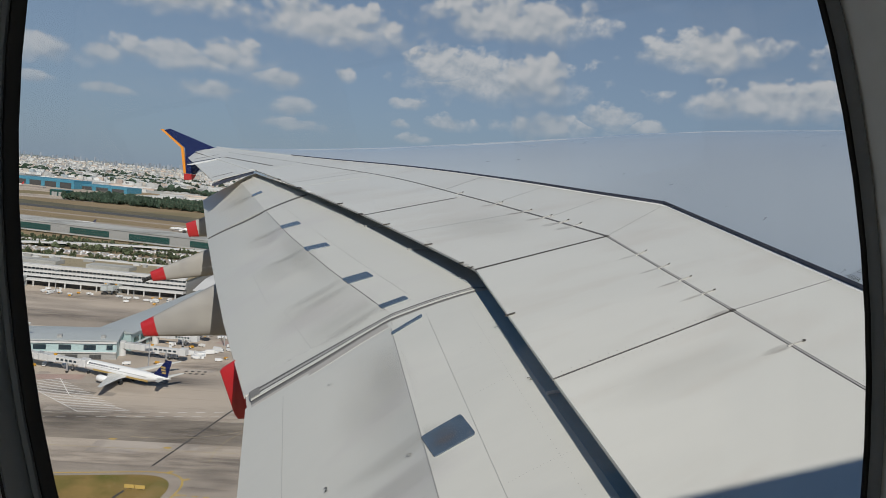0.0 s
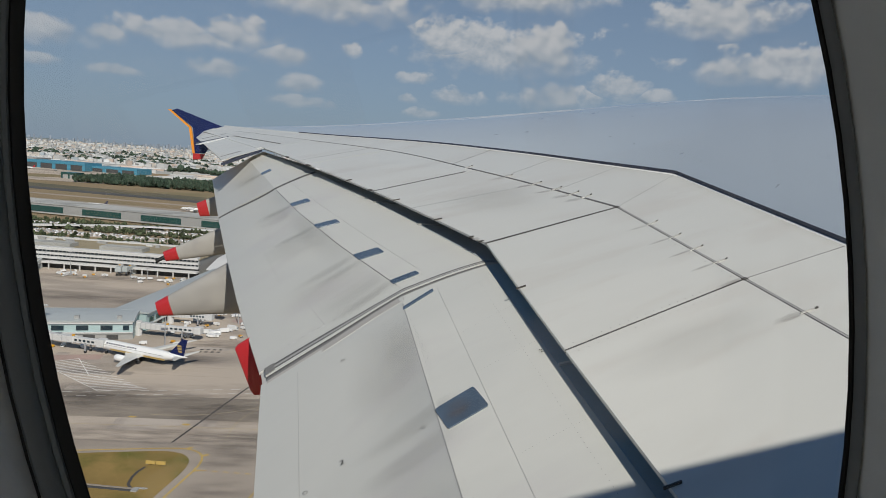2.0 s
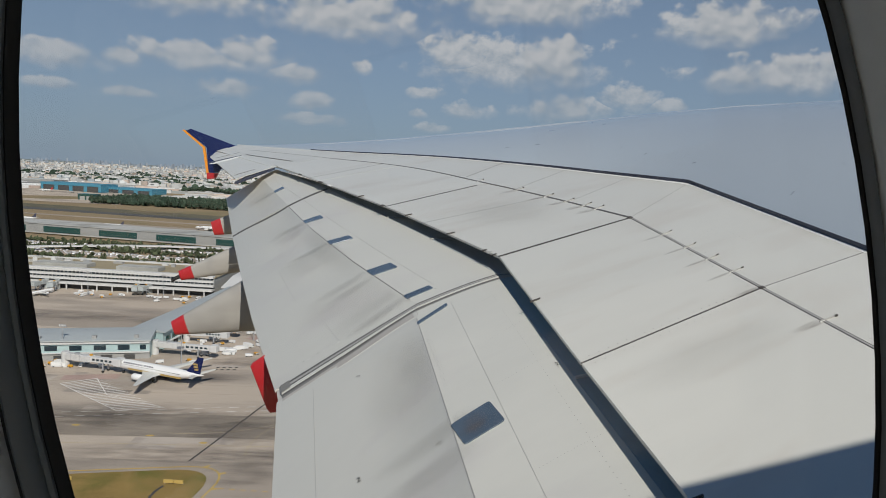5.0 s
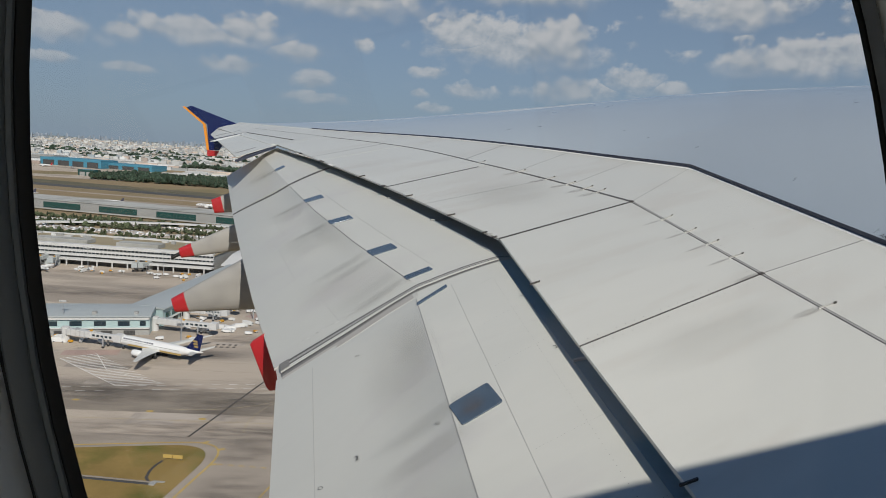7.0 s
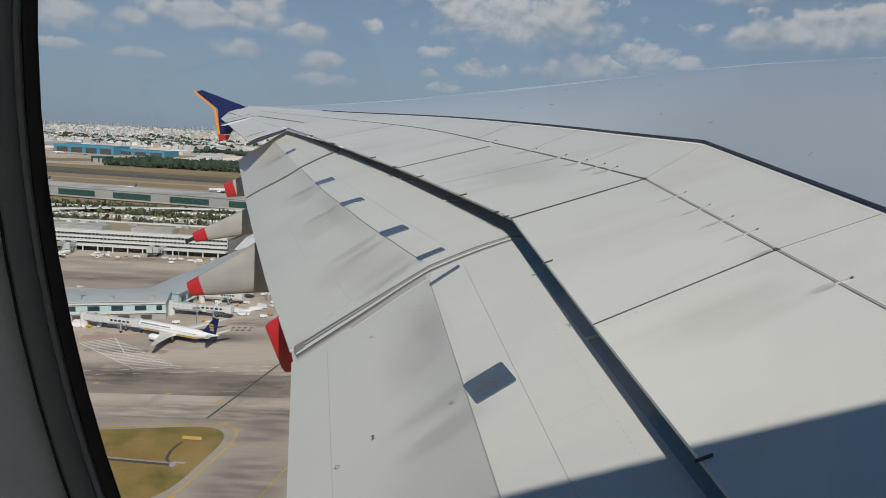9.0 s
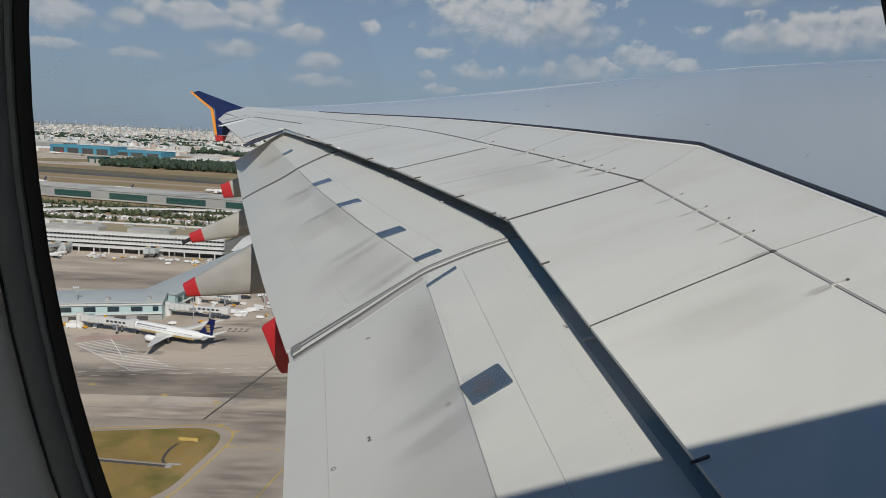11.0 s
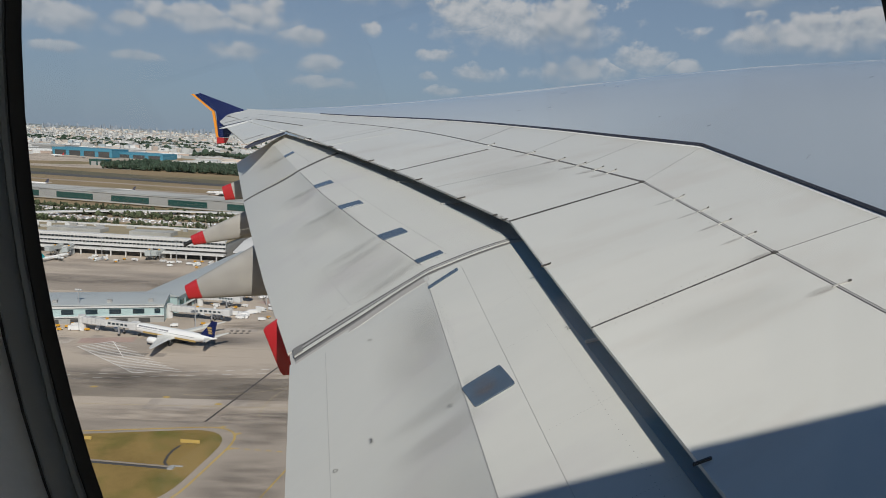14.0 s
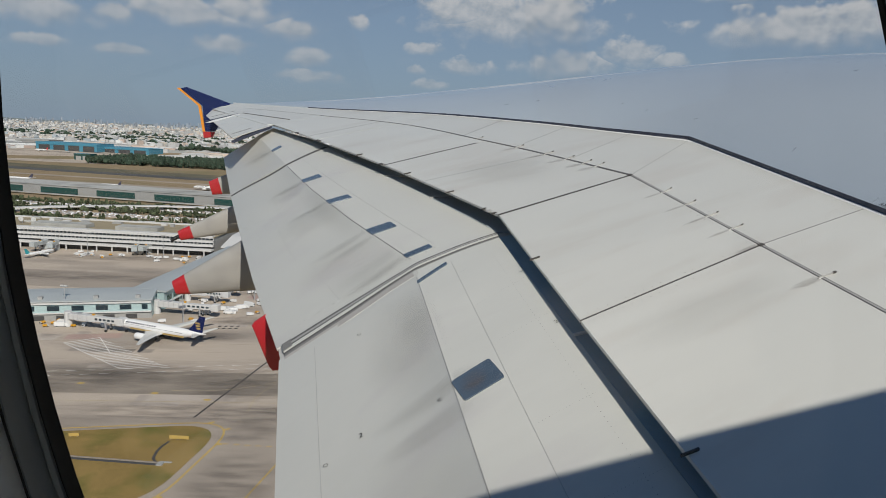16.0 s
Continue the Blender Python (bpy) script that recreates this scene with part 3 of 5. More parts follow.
normals = [v.normal.copy() for v in body.data.vertices]
for k in range(len(rings)):
    s = max(0.1, min(6.4, (k - 2) / 16))
    for j in range(1, 20):
        t = 0.0 if j == 1 else 1 - (1 - (j - 1) / 18) ** 1.5
        du, dv = edge_sheet(s + 0.25, t) - edge_sheet(s - 0.25, t), edge_sheet(s, t + 0.02) - edge_sheet(s, t - 0.02)
        m = du.cross(dv).normalized()
        n0 = normals[k * len(rings[0]) + j]
        normals[k * len(rings[0]) + j] = (m if m.z > 0 else -m).lerp(n0, max(0.0, (j - 13) / 7)).normalized()
body.data.normals_split_custom_set_from_vertices(normals)
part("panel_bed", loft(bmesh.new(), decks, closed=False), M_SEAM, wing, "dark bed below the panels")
# recess faces take their shade from the colour: bluish inboard, grey outboard
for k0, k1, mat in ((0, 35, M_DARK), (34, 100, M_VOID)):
    part("rear_edge_face", loft(bmesh.new(), [[q[0] - UP * 0.05, q[1], q[2]] for q in spar[k0:k1]], closed=False), mat, wing, "recess face below the spoilers, shade painted in")
# the step's shadow is painted on as its navy colour
part("joint_step", loft(bmesh.new(), strips[:102], closed=False), M_JSTEP, wing, "step behind the leading edge, shade painted dark")

GAP = 0.0035
for k, (s0, s1) in enumerate(((0, 1), (1, 2), (2, 4), (4, 5.1), (5.1, 6.0))):
    patch("spoiler", skin, s0 + (GAP if k else -0.12), s1 - GAP, 0.0, 0.992, M_WING, wing, 10, 6, 0.0, 0.05)
for k, (s0, s1) in enumerate(((0, 1), (1, 2), (2, 5), (5, 6.98))):
    patch("skin_panel", skin, s0 + (0.0014 if k else -0.12), s1 - 0.0014, 1.012, 1.998, M_WING, wing, 14, 5, 0.0, 0.05)
patch("skin_panel", skin, 6.0, 7.0, 0.02, 1.019, M_WING, wing, 8, 5, 0.0, 0.05)

patch("edge_strip", skin, 0.0, 6.2, 1.962, 1.999, M_EDGEW, wing, 60, 1, 0.003, 0.01, "white painted strip along the joint")

# seams between the panels, and fainter joints
for s_, w, v0, v1, mat in ((1.0, 0.0032, 0.0, 1.0, M_SEAM), (2.0, 0.0190, 0.0, 1.0, M_JOINT), (4.0, 0.0220, 0.0, 0.9, M_SEAM), (1.0, 0.0022, 1.0, 1.99, M_SEAM_M), (2.0, 0.0030, 1.0, 1.99, M_SEAM_M),
                           (3.02, 0.006, 0.0, 1.0, M_SEAM_M), (2.72, 0.005, 1.0, 1.97, M_SEAM_M), (3.55, 0.007, 1.0, 1.97, M_SEAM_M), (4.3, 0.008, 1.0, 1.97, M_SEAM_M), (5.3, 0.008, 0.0, 1.0, M_SEAM_M)):
    patch("panel_seam", skin, s_ - w / 2, s_ + w / 2, v0, v1, mat, wing, 1, 12, 0.002, 0.012)
patch("hinge_seam", skin, 0.0, 2.0, 0.988, 1.012, M_SEAM, wing, 8, 1, 0.003, 0.012, "dark spoiler hinge line")
patch("hinge_seam", skin, 2.0, 6.0, 0.986, 1.010, M_SEAM, wing, 40, 1, 0.006, 0.02, "dark spoiler hinge line")
patch("hinge_seal", skin, 0.0, 2.0, 0.994, 1.004, M_SEAM_L, wing, 48, 1, 0.006, 0.006, "grey rubber seal in the hinge line")
patch("tip_seam", skin, 6.02, 6.75, 1.008, 1.022, M_SEAM, wing, 8, 1, 0.004, 0.01)

# small brackets over the hinge line and pegs at the spoilers' edge
for s_ in (0.85, 1.165, 1.32, 1.48, 1.675, 2.37, 2.52, 2.74, 3.02, 3.5, 4.1):
    w = 0.0010 if s_ < 2 else 0.0028
    patch("hinge_bracket", skin, s_, s_ + w, 0.975, 1.085, M_SEAM_L, wing, 1, 3, 0.022, 0.02)
    patch("bracket_foot", skin, s_ - w, s_ + 2 * w, 0.976, 1.004, M_EDGEW, wing, 1, 1, 0.012, 0.012)
    patch("bracket_end", skin, s_ - w, s_ + 2 * w, 1.082, 1.104, M_JOINT, wing, 1, 1, 0.026, 0.024)
for s_ in (0.62, 1.47, 2.6, 3.45, 4.4):
    w = 0.0025 if s_ < 2 else 0.006
    patch("edge_peg", skin, s_, s_ + w, -0.02, 0.035, M_JOINT, wing, 1, 1, 0.03, 0.03)


def rivets(name, spots, parent, r=0.008):
    verts, faces = [], []
    for c in spots:
        k = len(verts)
        for i in range(6):
            a = math.pi * i / 3
            verts.append(c + Vector((r * math.cos(a), r * math.sin(a), -(SLOPE_X * -r * math.cos(a)) + SLOPE_Y * r * math.sin(a))) + UP * 0.006)
        faces.append(list(range(k, k + 6)))
    ob = new(name, mesh_of(name, verts, faces, M_SEAM_M))
    ob.parent = parent
    return tagged(ob, "rows of small dark rivets", kind="stuff")


spots = []
for s_, off in ((1.0, 0.018), (1.0, -0.018)):
    spots += [skin(s_ + off, v / 22) for v in range(1, 22)]
for i in range(60):
    spots.append(skin(0.5 + i / 40, 1.05))
    if i % 3:
        spots.append(skin(0.3 + i / 34, 1.955))
for i in range(34):
    spots += [skin(0.62 + i / 25, 1.90), skin(0.2 + i / 19, 0.955)]
for i in range(15):
    spots += [skin(0.84 + i * 0.008, 1.86), skin(1.52 + 0.001 * i, 1.1 + 0.055 * i)]
spots += [skin(0.55 + i * 0.03, 1.5) for i in range(14)] + [skin(1.3 + i * 0.02, 1.45) for i in range(16)]
rivets("rivet_rows", spots, wing)

# aileron and the small panels at the tip
bm = bmesh.new()
ail = [on_wing(-5.70, 27.5), on_wing(-6.75, 25.1), on_wing(-9.75, 31.8), on_wing(-10.0, 33.6)]
loft(bm, [[p for p in ail], [p - UP * 0.03 for p in ail]])
part("aileron", bm, M_WING, wing, "pale grey aileron at the wing tip")
bm = bmesh.new()
loft(bm, [[on_wing(-5.75, 27.3, -0.03), on_wing(-6.6, 25.0, -0.10), on_wing(-6.75, 25.0, -0.10), on_wing(-6.3, 27.3, -0.03)], [on_wing(-5.75, 27.3, -0.12), on_wing(-6.6, 25.0, -0.17), on_wing(-6.75, 25.0, -0.17), on_wing(-6.3, 27.3, -0.12)]])
# solid navy block painted as the shade inside the aileron gap
part("aileron_gap", bm, M_JSTEP, wing)


def flap_surface(nose, crease, edge, waves=0.0, dip=0.46, end=None):
    """The upper skin of a flap: v = 0 at its nose, 1 at the crease, 2 at the trailing edge, -0.3 under the spoilers."""
    lines = [[Vector(p) for p in q] for q in (nose, crease, edge)]

    def on(line, s):
        k = s * (len(line) - 1)
        i = min(int(k), len(line) - 2)
        i = max(i, 0)
        return line[i].lerp(line[i + 1], k - i)

    def fn(s, v):
        a, b, c = (on(q, s) for q in lines)
        if v < 0:
            return a + (a - b) * (-v) + Vector((0, 0, 0.55 * v))
        if v <= 1:
            return a.lerp(b, v) + Vector((0, 0, 0.10 * v * (1 - v)))
        t = v - 1
        hollow = dip * t * (1 - t) ** 3
        if waves:
            hollow *= 1 + 0.5 * math.sin(2 * math.pi * (s * waves - 0.35 * t + 0.12))
        if end is not None:
            hollow *= min(1.0, abs(s - end) / 0.16)
        return b.lerp(c, t) + Vector((0, 0, 0.10 * t * t * (1 - t) - hollow))

    return fn


FLAP_IN = flap_surface([(3.31, 1.0, -3.88), (1.69, 13.22, -1.88)], [(1.51, 1.0, -4.24), (0.15, 11.43, -2.52)], [(-0.33, 1.0, -5.56), (-2.15, 10.78, -4.01)], end=1.0)
FLAP_MID = flap_surface([(1.64, 13.4, -1.87), (0.50, 15.86, -1.55), (-0.90, 18.84, -1.19), (-3.09, 23.38, -0.64)], [(0.02, 12.34, -2.37), (-1.35, 15.1, -2.05), (-2.75, 18.2, -1.66), (-4.1, 21.6, -1.22)], [(-2.23, 11.18, -3.95), (-3.55, 14.8, -3.46), (-4.9, 18.8, -2.9), (-6.11, 22.49, -2.4)], 3.6, end=0.0)
FLAP_OUT = flap_surface([(-3.09, 23.38, -0.64), (-5.92, 28.44, -0.09)], [(-4.1, 21.6, -1.22), (-6.36, 27.49, -0.44)], [(-6.11, 22.49, -2.4), (-8.2, 29.1, -1.46)], 0.0, 0.0)


def steps(v, table):
    """A value between the knots of a table."""
    for (a, p), (b, q) in zip(table, table[1:]):
        if v <= b:
            return p + (q - p) * max(0.0, (v - a) / (b - a))
    return table[-1][1]


def trim_in(s, v):
    """The inboard flap up to its curved outer end."""
    return FLAP_IN(s * steps(v, ((0, 0.9623), (0.4, 0.988), (0.8, 1.015), (0.95, 1.0275), (1.05, 1.032), (1.2, 1.0315), (1.35, 1.0262), (1.5, 1.021), (1.75, 1.0177), (2, 1.0177))), v)


def trim_mid(s, v):
    """The middle flap from its curved inner end."""
    return FLAP_MID(s + (1 - s) * steps(v, ((0, -0.0368), (0.4, -0.0308), (0.9, -0.0285), (1.0, -0.0262), (1.1, -0.0205), (1.2, -0.0145), (1.5, -0.0015), (2, 0.0202))), v)


for nm, fn, s0, s1, lab in (("inboard_flap", trim_in, -0.08, 1, "grey-white inboard flap, lowered"), ("middle_flap", trim_mid, 0, 0.992, "grey-white middle flap, lowered"), ("outboard_flap", FLAP_OUT, 0.012, 1, "grey-white outboard flap, lowered")):
    flap = patch(nm, fn, s0, s1, 0, 1, M_FLAP, wing, 16, 6, 0, 0.22, lab, True)
    patch("flap_rear", fn, s0, s1, 1.0008, 2, M_FLAP, flap, 44, 16, 0, 0.05, "", True)
    # the nose is coloured as if in the spoilers' shadow
    patch("flap_nose", fn, s0, s1, -0.42, -0.004, M_DARK if nm == "inboard_flap" else M_VOID, flap, 16, 2, 0, 0.3, "flap nose under the spoilers, shade painted in", True)
    flap.data.update()


def junction(s_, v):
    """The sealed joint between the inboard and the middle flap."""
    return trim_in(1, v).lerp(trim_mid(0, v), s_)


patch("joint_plate", junction, 0.0, 1.0, -0.3, 1.99, M_SEAL, wing, 4, 30, -0.030, 0.12, "grey joint between two flaps", True)
for s0, s1, mat, up in ((0.0, 0.15, M_SEAM_M, 0.003), (0.15, 0.30, M_SEAM, 0.005), (0.30, 0.52, M_WING, 0.016), (0.52, 0.68, M_SEAM, 0.005), (0.68, 0.82, M_SEAM_L, 0.010), (0.82, 0.99, M_SEAM, 0.005)):
    patch("seal_strip", junction, s0, s1, 0.0, 1.96, mat, wing, 1, 30, up, 0.04)
patch("seal_apron", trim_in, 0.980, 0.9995, 0.98, 1.58, M_APRONSEAL, wing, 1, 12, 0.003, 0.01, "grey sealant sheet along the flap's end")
patch("seal_apron", trim_in, 0.991, 0.9995, 1.58, 1.96, M_APRONSEAL, wing, 1, 8, 0.003, 0.01, "grey sealant sheet along the flap's end")
patch("seal_bead", trim_in, 0.9785, 0.9803, 1.0, 1.58, M_SEAL, wing, 1, 14, 0.006, 0.008, "pale sealant bead")
patch("end_plug", junction, 0.40, 0.96, 1.90, 1.965, M_SEAM_M, wing, 1, 2, 0.03, 0.08, "dark grey block closing the joint")
for fn, s_, w in ((FLAP_MID, 0.995, 0.007),):
    patch("seal_strip", fn, s_ - w, s_ + w, 0.0, 1.99, M_SEAM, wing, 1, 24, 0.006, 0.04)

# thin joints on the flaps
for fn, v, s0, s1 in ((FLAP_IN, 0.62, 0.0, 0.98), (FLAP_MID, 0.66, 0.02, 0.98), (FLAP_OUT, 0.66, 0.02, 0.98), (FLAP_IN, 1.75, 0.0, 0.98)):
    patch("panel_seam", fn, s0, s1, v - 0.0022, v + 0.0022, M_SEAM_F, wing, 12, 1, 0.004, 0.006)
# shading of the flap creases, painted as a thin grey strip
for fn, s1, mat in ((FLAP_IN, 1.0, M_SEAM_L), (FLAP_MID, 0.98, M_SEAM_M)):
    patch("crease_seam", fn, 0.0, s1, 1.0, 1.006, mat, wing, 30, 1, 0.003, 0.006, "shade of the crease painted as a thin line")
for fn, s_ in ((FLAP_MID, 0.34), (FLAP_MID, 0.62), (FLAP_MID, 0.86)):
    patch("nose_clip", fn, s_, s_ + 0.0022, -0.34, 0.02, M_SEAM_L, wing, 1, 4, 0.04, 0.03)
patch("nose_clip", FLAP_IN, 0.618, 0.6215, -0.3, 0.01, M_EDGEW, wing, 1, 4, 0.05, 0.03)
spots = [FLAP_IN(0.1 + 0.008 * i, 0.185) for i in range(104)] + [FLAP_MID(0.02 + 0.008 * i, 0.2) for i in range(40)]
rivets("rivet_rows", spots, wing, 0.0058)
spots = [FLAP_IN(c, 0.03 + 0.026 * i) for c in (0.40, 0.52, 0.69, 0.80, 0.92) for i in range(22)] + [trim_mid(0.03, 0.1 + 0.03 * i) for i in range(50)]
rivets("rivet_rows", spots, wing, 0.0042)


def stencil(text, fn, s_, v, size):
    """A small stencilled character lying on a flap."""
    cu = bpy.data.curves.new("stencil", "FONT")
    cu.body, cu.size = text, size
    tmp = bpy.data.objects.new("stencil", cu)
    scene.collection.objects.link(tmp)
    me = bpy.data.meshes.new_from_object(tmp.evaluated_get(bpy.context.evaluated_depsgraph_get()))
    bpy.data.objects.remove(tmp)
    me.materials.clear()
    me.materials.append(M_BLACK)
    ob = new("stencil", me)
    ob.parent = wing
    o, ex, ey = fn(s_, v), (fn(s_, v - 0.05) - fn(s_, v)).normalized(), (fn(s_ + 0.02, v) - fn(s_, v)).normalized()
    ez = ex.cross(ey).normalized()
    ob.matrix_world = Matrix(((ex.x, ey.x, ez.x, o.x), (ex.y, ey.y, ez.y, o.y), (ex.z, ey.z, ez.z, o.z + 0.02), (0, 0, 0, 1)))
    tagged(ob, "small black stencilled figure")


stencil("2", FLAP_IN, 0.675, 1.53, 0.13)
stencil("2", FLAP_IN, 0.66, 0.07, 0.12)
for s_, v in ((0.665, 1.72), (0.65, 1.08), (0.93, 1.45)):
    o = FLAP_IN(s_, v)
    part("ring_mark", loft(bmesh.new(), [[o + Vector((r * math.cos(a), r * math.sin(a), 0.19 * r * math.sin(a) + 0.25 * r * math.cos(a) + 0.012)) for a in (2 * math.pi * i / 20 for i in range(20))] for r in (0.024, 0.031)], caps=False), M_JOINT, wing)

# faint joints and short scuffs on the middle flap, beside its inner joint
for v, s0, s1 in ((1.52, 0.03, 0.24), (1.60, 0.30, 0.52), (1.46, 0.60, 0.86)):
    patch("panel_seam", FLAP_MID, s0, s1, v - 0.002, v + 0.002, M_SEAM_F, wing, 8, 1, 0.003, 0.006)
for k in range(34):
    v, c = 0.62 + 0.036 * k, 0.029 + 0.005 * (k * 7 % 5) / 5
    patch("scuff", trim_mid, c, c + 0.0009, v, v + 0.008 + 0.016 * (k * 3 % 4) / 4, (M_SEAM_F, M_SEAM_M, M_EDGEW)[k * 5 % 3], wing, 1, 1, 0.002, 0.003)
# dark blocks where the hinge line meets the seams, and small stops on the spoilers' rear edge
for s_, w in ((1.0, 0.006), (2.0, 0.014)):
    patch("hinge_block", skin, s_ - w, s_ + w, 0.984, 1.016, M_JOINT, wing, 1, 1, 0.012, 0.012)
for s_, w, mat in ((2.04, 0.016, M_JOINT), (2.09, 0.03, M_SEAM_L), (2.15, 0.016, M_JOINT), (4.02, 0.05, M_JOINT), (4.86, 0.06, M_EDGEW), (5.02, 0.07, M_JOINT), (5.5, 0.06, M_JOINT)):
    patch("edge_stop", skin, s_, s_ + w, -0.018, 0.012, mat, wing, 1, 1, 0.006, 0.02)
# slate-blue wear plates over the crease
def wear_plate(fn, s0, s1, v0, v1, skew=0.0):
    """A thin plate with rounded corners, lying on a flap."""
    rings = []
    for up, k in ((0.0, 1.0), (0.014, 1.0), (0.018, 0.985)):
        ring_ = []
        for i in range(48):
            a = 2 * math.pi * i / 48
            u, w = (math.copysign(abs(q) ** 0.13, q) * k for q in (math.cos(a), math.sin(a)))
            ring_.append(fn((s0 + s1) / 2 + (s1 - s0) / 2 * u, (v0 + v1) / 2 + (v1 - v0) / 2 * w + skew * (u - 1)) + UP * up)
        rings.append(ring_)
    part("wear_plate", loft(bmesh.new(), rings), M_PLATE, wing, "slate-blue metal wear plate")


for fn, s0, s1, v0 in ((FLAP_IN, 0.616, 0.666, 0.69), (FLAP_IN, 0.9745, 0.9850, 0.67), (FLAP_MID, 0.010, 0.030, 0.71), (FLAP_MID, 0.196, 0.238, 0.72), (FLAP_MID, 0.495, 0.530, 0.72), (FLAP_MID, 0.748, 0.780, 0.72), (FLAP_OUT, 0.40, 0.45, 0.70)):
    wear_plate(fn, s0, s1, v0, 1.01, 0.024 if v0 == 0.69 else 0.0)


# sooty smears behind the plates, along the creases and behind the brackets
for fn, s0, s1, v0, v1 in ((FLAP_IN, 0.30, 0.64, 0.90, 1.75), (FLAP_IN, 0.66, 1.00, 0.86, 1.50), (FLAP_IN, 0.76, 0.97, 0.93, 1.25), (FLAP_MID, -0.01, 0.14, 0.86, 1.6), (FLAP_MID, 0.10, 0.26, 0.88, 1.8),
                           (FLAP_MID, 0.38, 0.56, 0.90, 1.7), (FLAP_MID, 0.24, 0.72, 0.90, 1.25), (FLAP_MID, 0.66, 0.82, 0.90, 1.6), (FLAP_OUT, 0.3, 0.6, 0.92, 1.7)):
    patch("soot_smear", fn, s0, s1, v0, v1, M_SOOT, wing, 6, 8, 0.008, 0.0, "faint grey soot smear")
for fn, s0, s1, v0, v1 in ((FLAP_IN, 0.640, 0.690, 0.72, 1.50), (FLAP_IN, 0.585, 0.635, 0.82, 1.50), (FLAP_MID, 0.000, 0.045, 0.85, 1.55), (FLAP_MID, 0.215, 0.262, 0.85, 1.6), (FLAP_MID, 0.175, 0.21, 0.9, 1.5), (FLAP_MID, 0.50, 0.545, 0.88, 1.5), (FLAP_MID, 0.74, 0.785, 0.88, 1.45), (FLAP_OUT, 0.38, 0.47, 0.88, 1.4)):
    patch("soot_smear", fn, s0, s1, v0, v1, M_STREAK, wing, 2, 8, 0.010, 0.0, "faint grey soot smear")
patch("soot_smear", FLAP_IN, 0.618, 0.664, 0.72, 0.99, M_GRIME, wing, 3, 3, 0.021, 0.0, "dirty smear across the large plate")
for s_ in (0.85, 1.005, 1.165, 1.32, 1.48, 1.675, 2.37, 2.52, 2.74, 3.02, 3.5):
    w = 0.011 if s_ < 2 else 0.04
    patch("soot_smear", skin, s_ - w, s_ + w, 0.80, 1.03, M_GRIME, wing, 2, 5, 0.014, 0.0, "brown grime behind a bracket")
patch("soot_smear", skin, 0.80, 0.96, 0.0, 1.0, M_SOOT, wing, 4, 8, 0.005, 0.0, "faint beige streak")
patch("soot_smear", skin, 2.3, 3.3, 0.1, 1.0, M_SOOT, wing, 8, 8, 0.005, 0.0, "faint beige streak")


def fairing(tip, fore, h0, h1, w, red=0.18, stub=False, label="grey flap track fairing with red tip"):
    """A canoe body under the flaps that tapers to a red tail cone."""
    tip, fore = Vector(tip), Vector(fore)
    run = fore - tip
    side = run.cross(Vector((0, 0, 1))).normalized()
    up = side.cross(run).normalized()

    def ring(t):
        k = min(1.0, t / 0.55) if t < 0.55 else 1.0
        h, b = h0 + (h1 - h0) * k, w * (0.35 + 0.65 * k)
        c = tip + run * t
        return [c + side * b * math.copysign(abs(math.cos(a)) ** 0.75, math.cos(a)) + up * h * math.copysign(abs(math.sin(a)) ** 0.75, math.sin(a)) for a in (2 * math.pi * i / 20 for i in range(20))]

    ob = part("flap_track_fairing", loft(bmesh.new(), [ring(red + (1 - red) * i / 10) for i in range(11)]), M_FAIRING, wing, label, True)
    part("red_tip", loft(bmesh.new(), [ring(red * i / 4) for i in range(5)]), M_RED, ob, "red painted tail cone", True)
    if stub:
        part("vent_stub", tube(bmesh.new(), tip + run * 0.01, tip - run * 0.06 - up * 0.08, 0.07, 10), M_BLACK, ob, "black pipe stub")
    return ob


fairing((-6.40, 17.9, -4.50), (-1.20, 18.6, -2.80), 0.20, 0.98, 0.36, 0.066)
fairing((-8.30, 23.8, -4.05), (-3.20, 24.6, -2.35), 0.18, 0.62, 0.28, 0.085, True)
fairing((-8.70, 28.9, -2.78), (-5.60, 29.3, -1.95), 0.30, 0.60, 0.28, 0.13)
CONE = [(-3.084, -3.93), (-3.04, -3.855), (-2.83, -3.70), (-2.517, -4.54), (-2.524, -4.85), (-2.672, -4.87), (-2.741, -4.79)]
tail_cone = part("flap_track_fairing", loft(bmesh.new(), [[(-2.76 + (x + 2.76) * k + run * (y - 12.80), y, -4.25 + (z + 4.25) * k) for x, z in CONE] for y, k, run in ((12.76, 0.90, 0), (12.775, 0.97, 0), (12.80, 1.0, 0), (13.1, 1.0, 0.3), (13.3, 0.9, 0.6))]), M_RED, wing, "red tail cone of a flap track fairing", True)

for p_, q_ in (((-7.0, 25.9), (-6.5, 27.0)), ((-9.3, 31.2), (-8.6, 32.6))):
    a, b = on_wing(*p_, 0.004), on_wing(*q_, 0.004)
    n = (b - a).normalized().cross(UP) * 0.03
    part("panel_seam", loft(bmesh.new(), [[a - n, a + n, b + n, b - n], [q - UP * 0.012 for q in (a - n, a + n, b + n, b - n)]]), M_SEAM, wing)

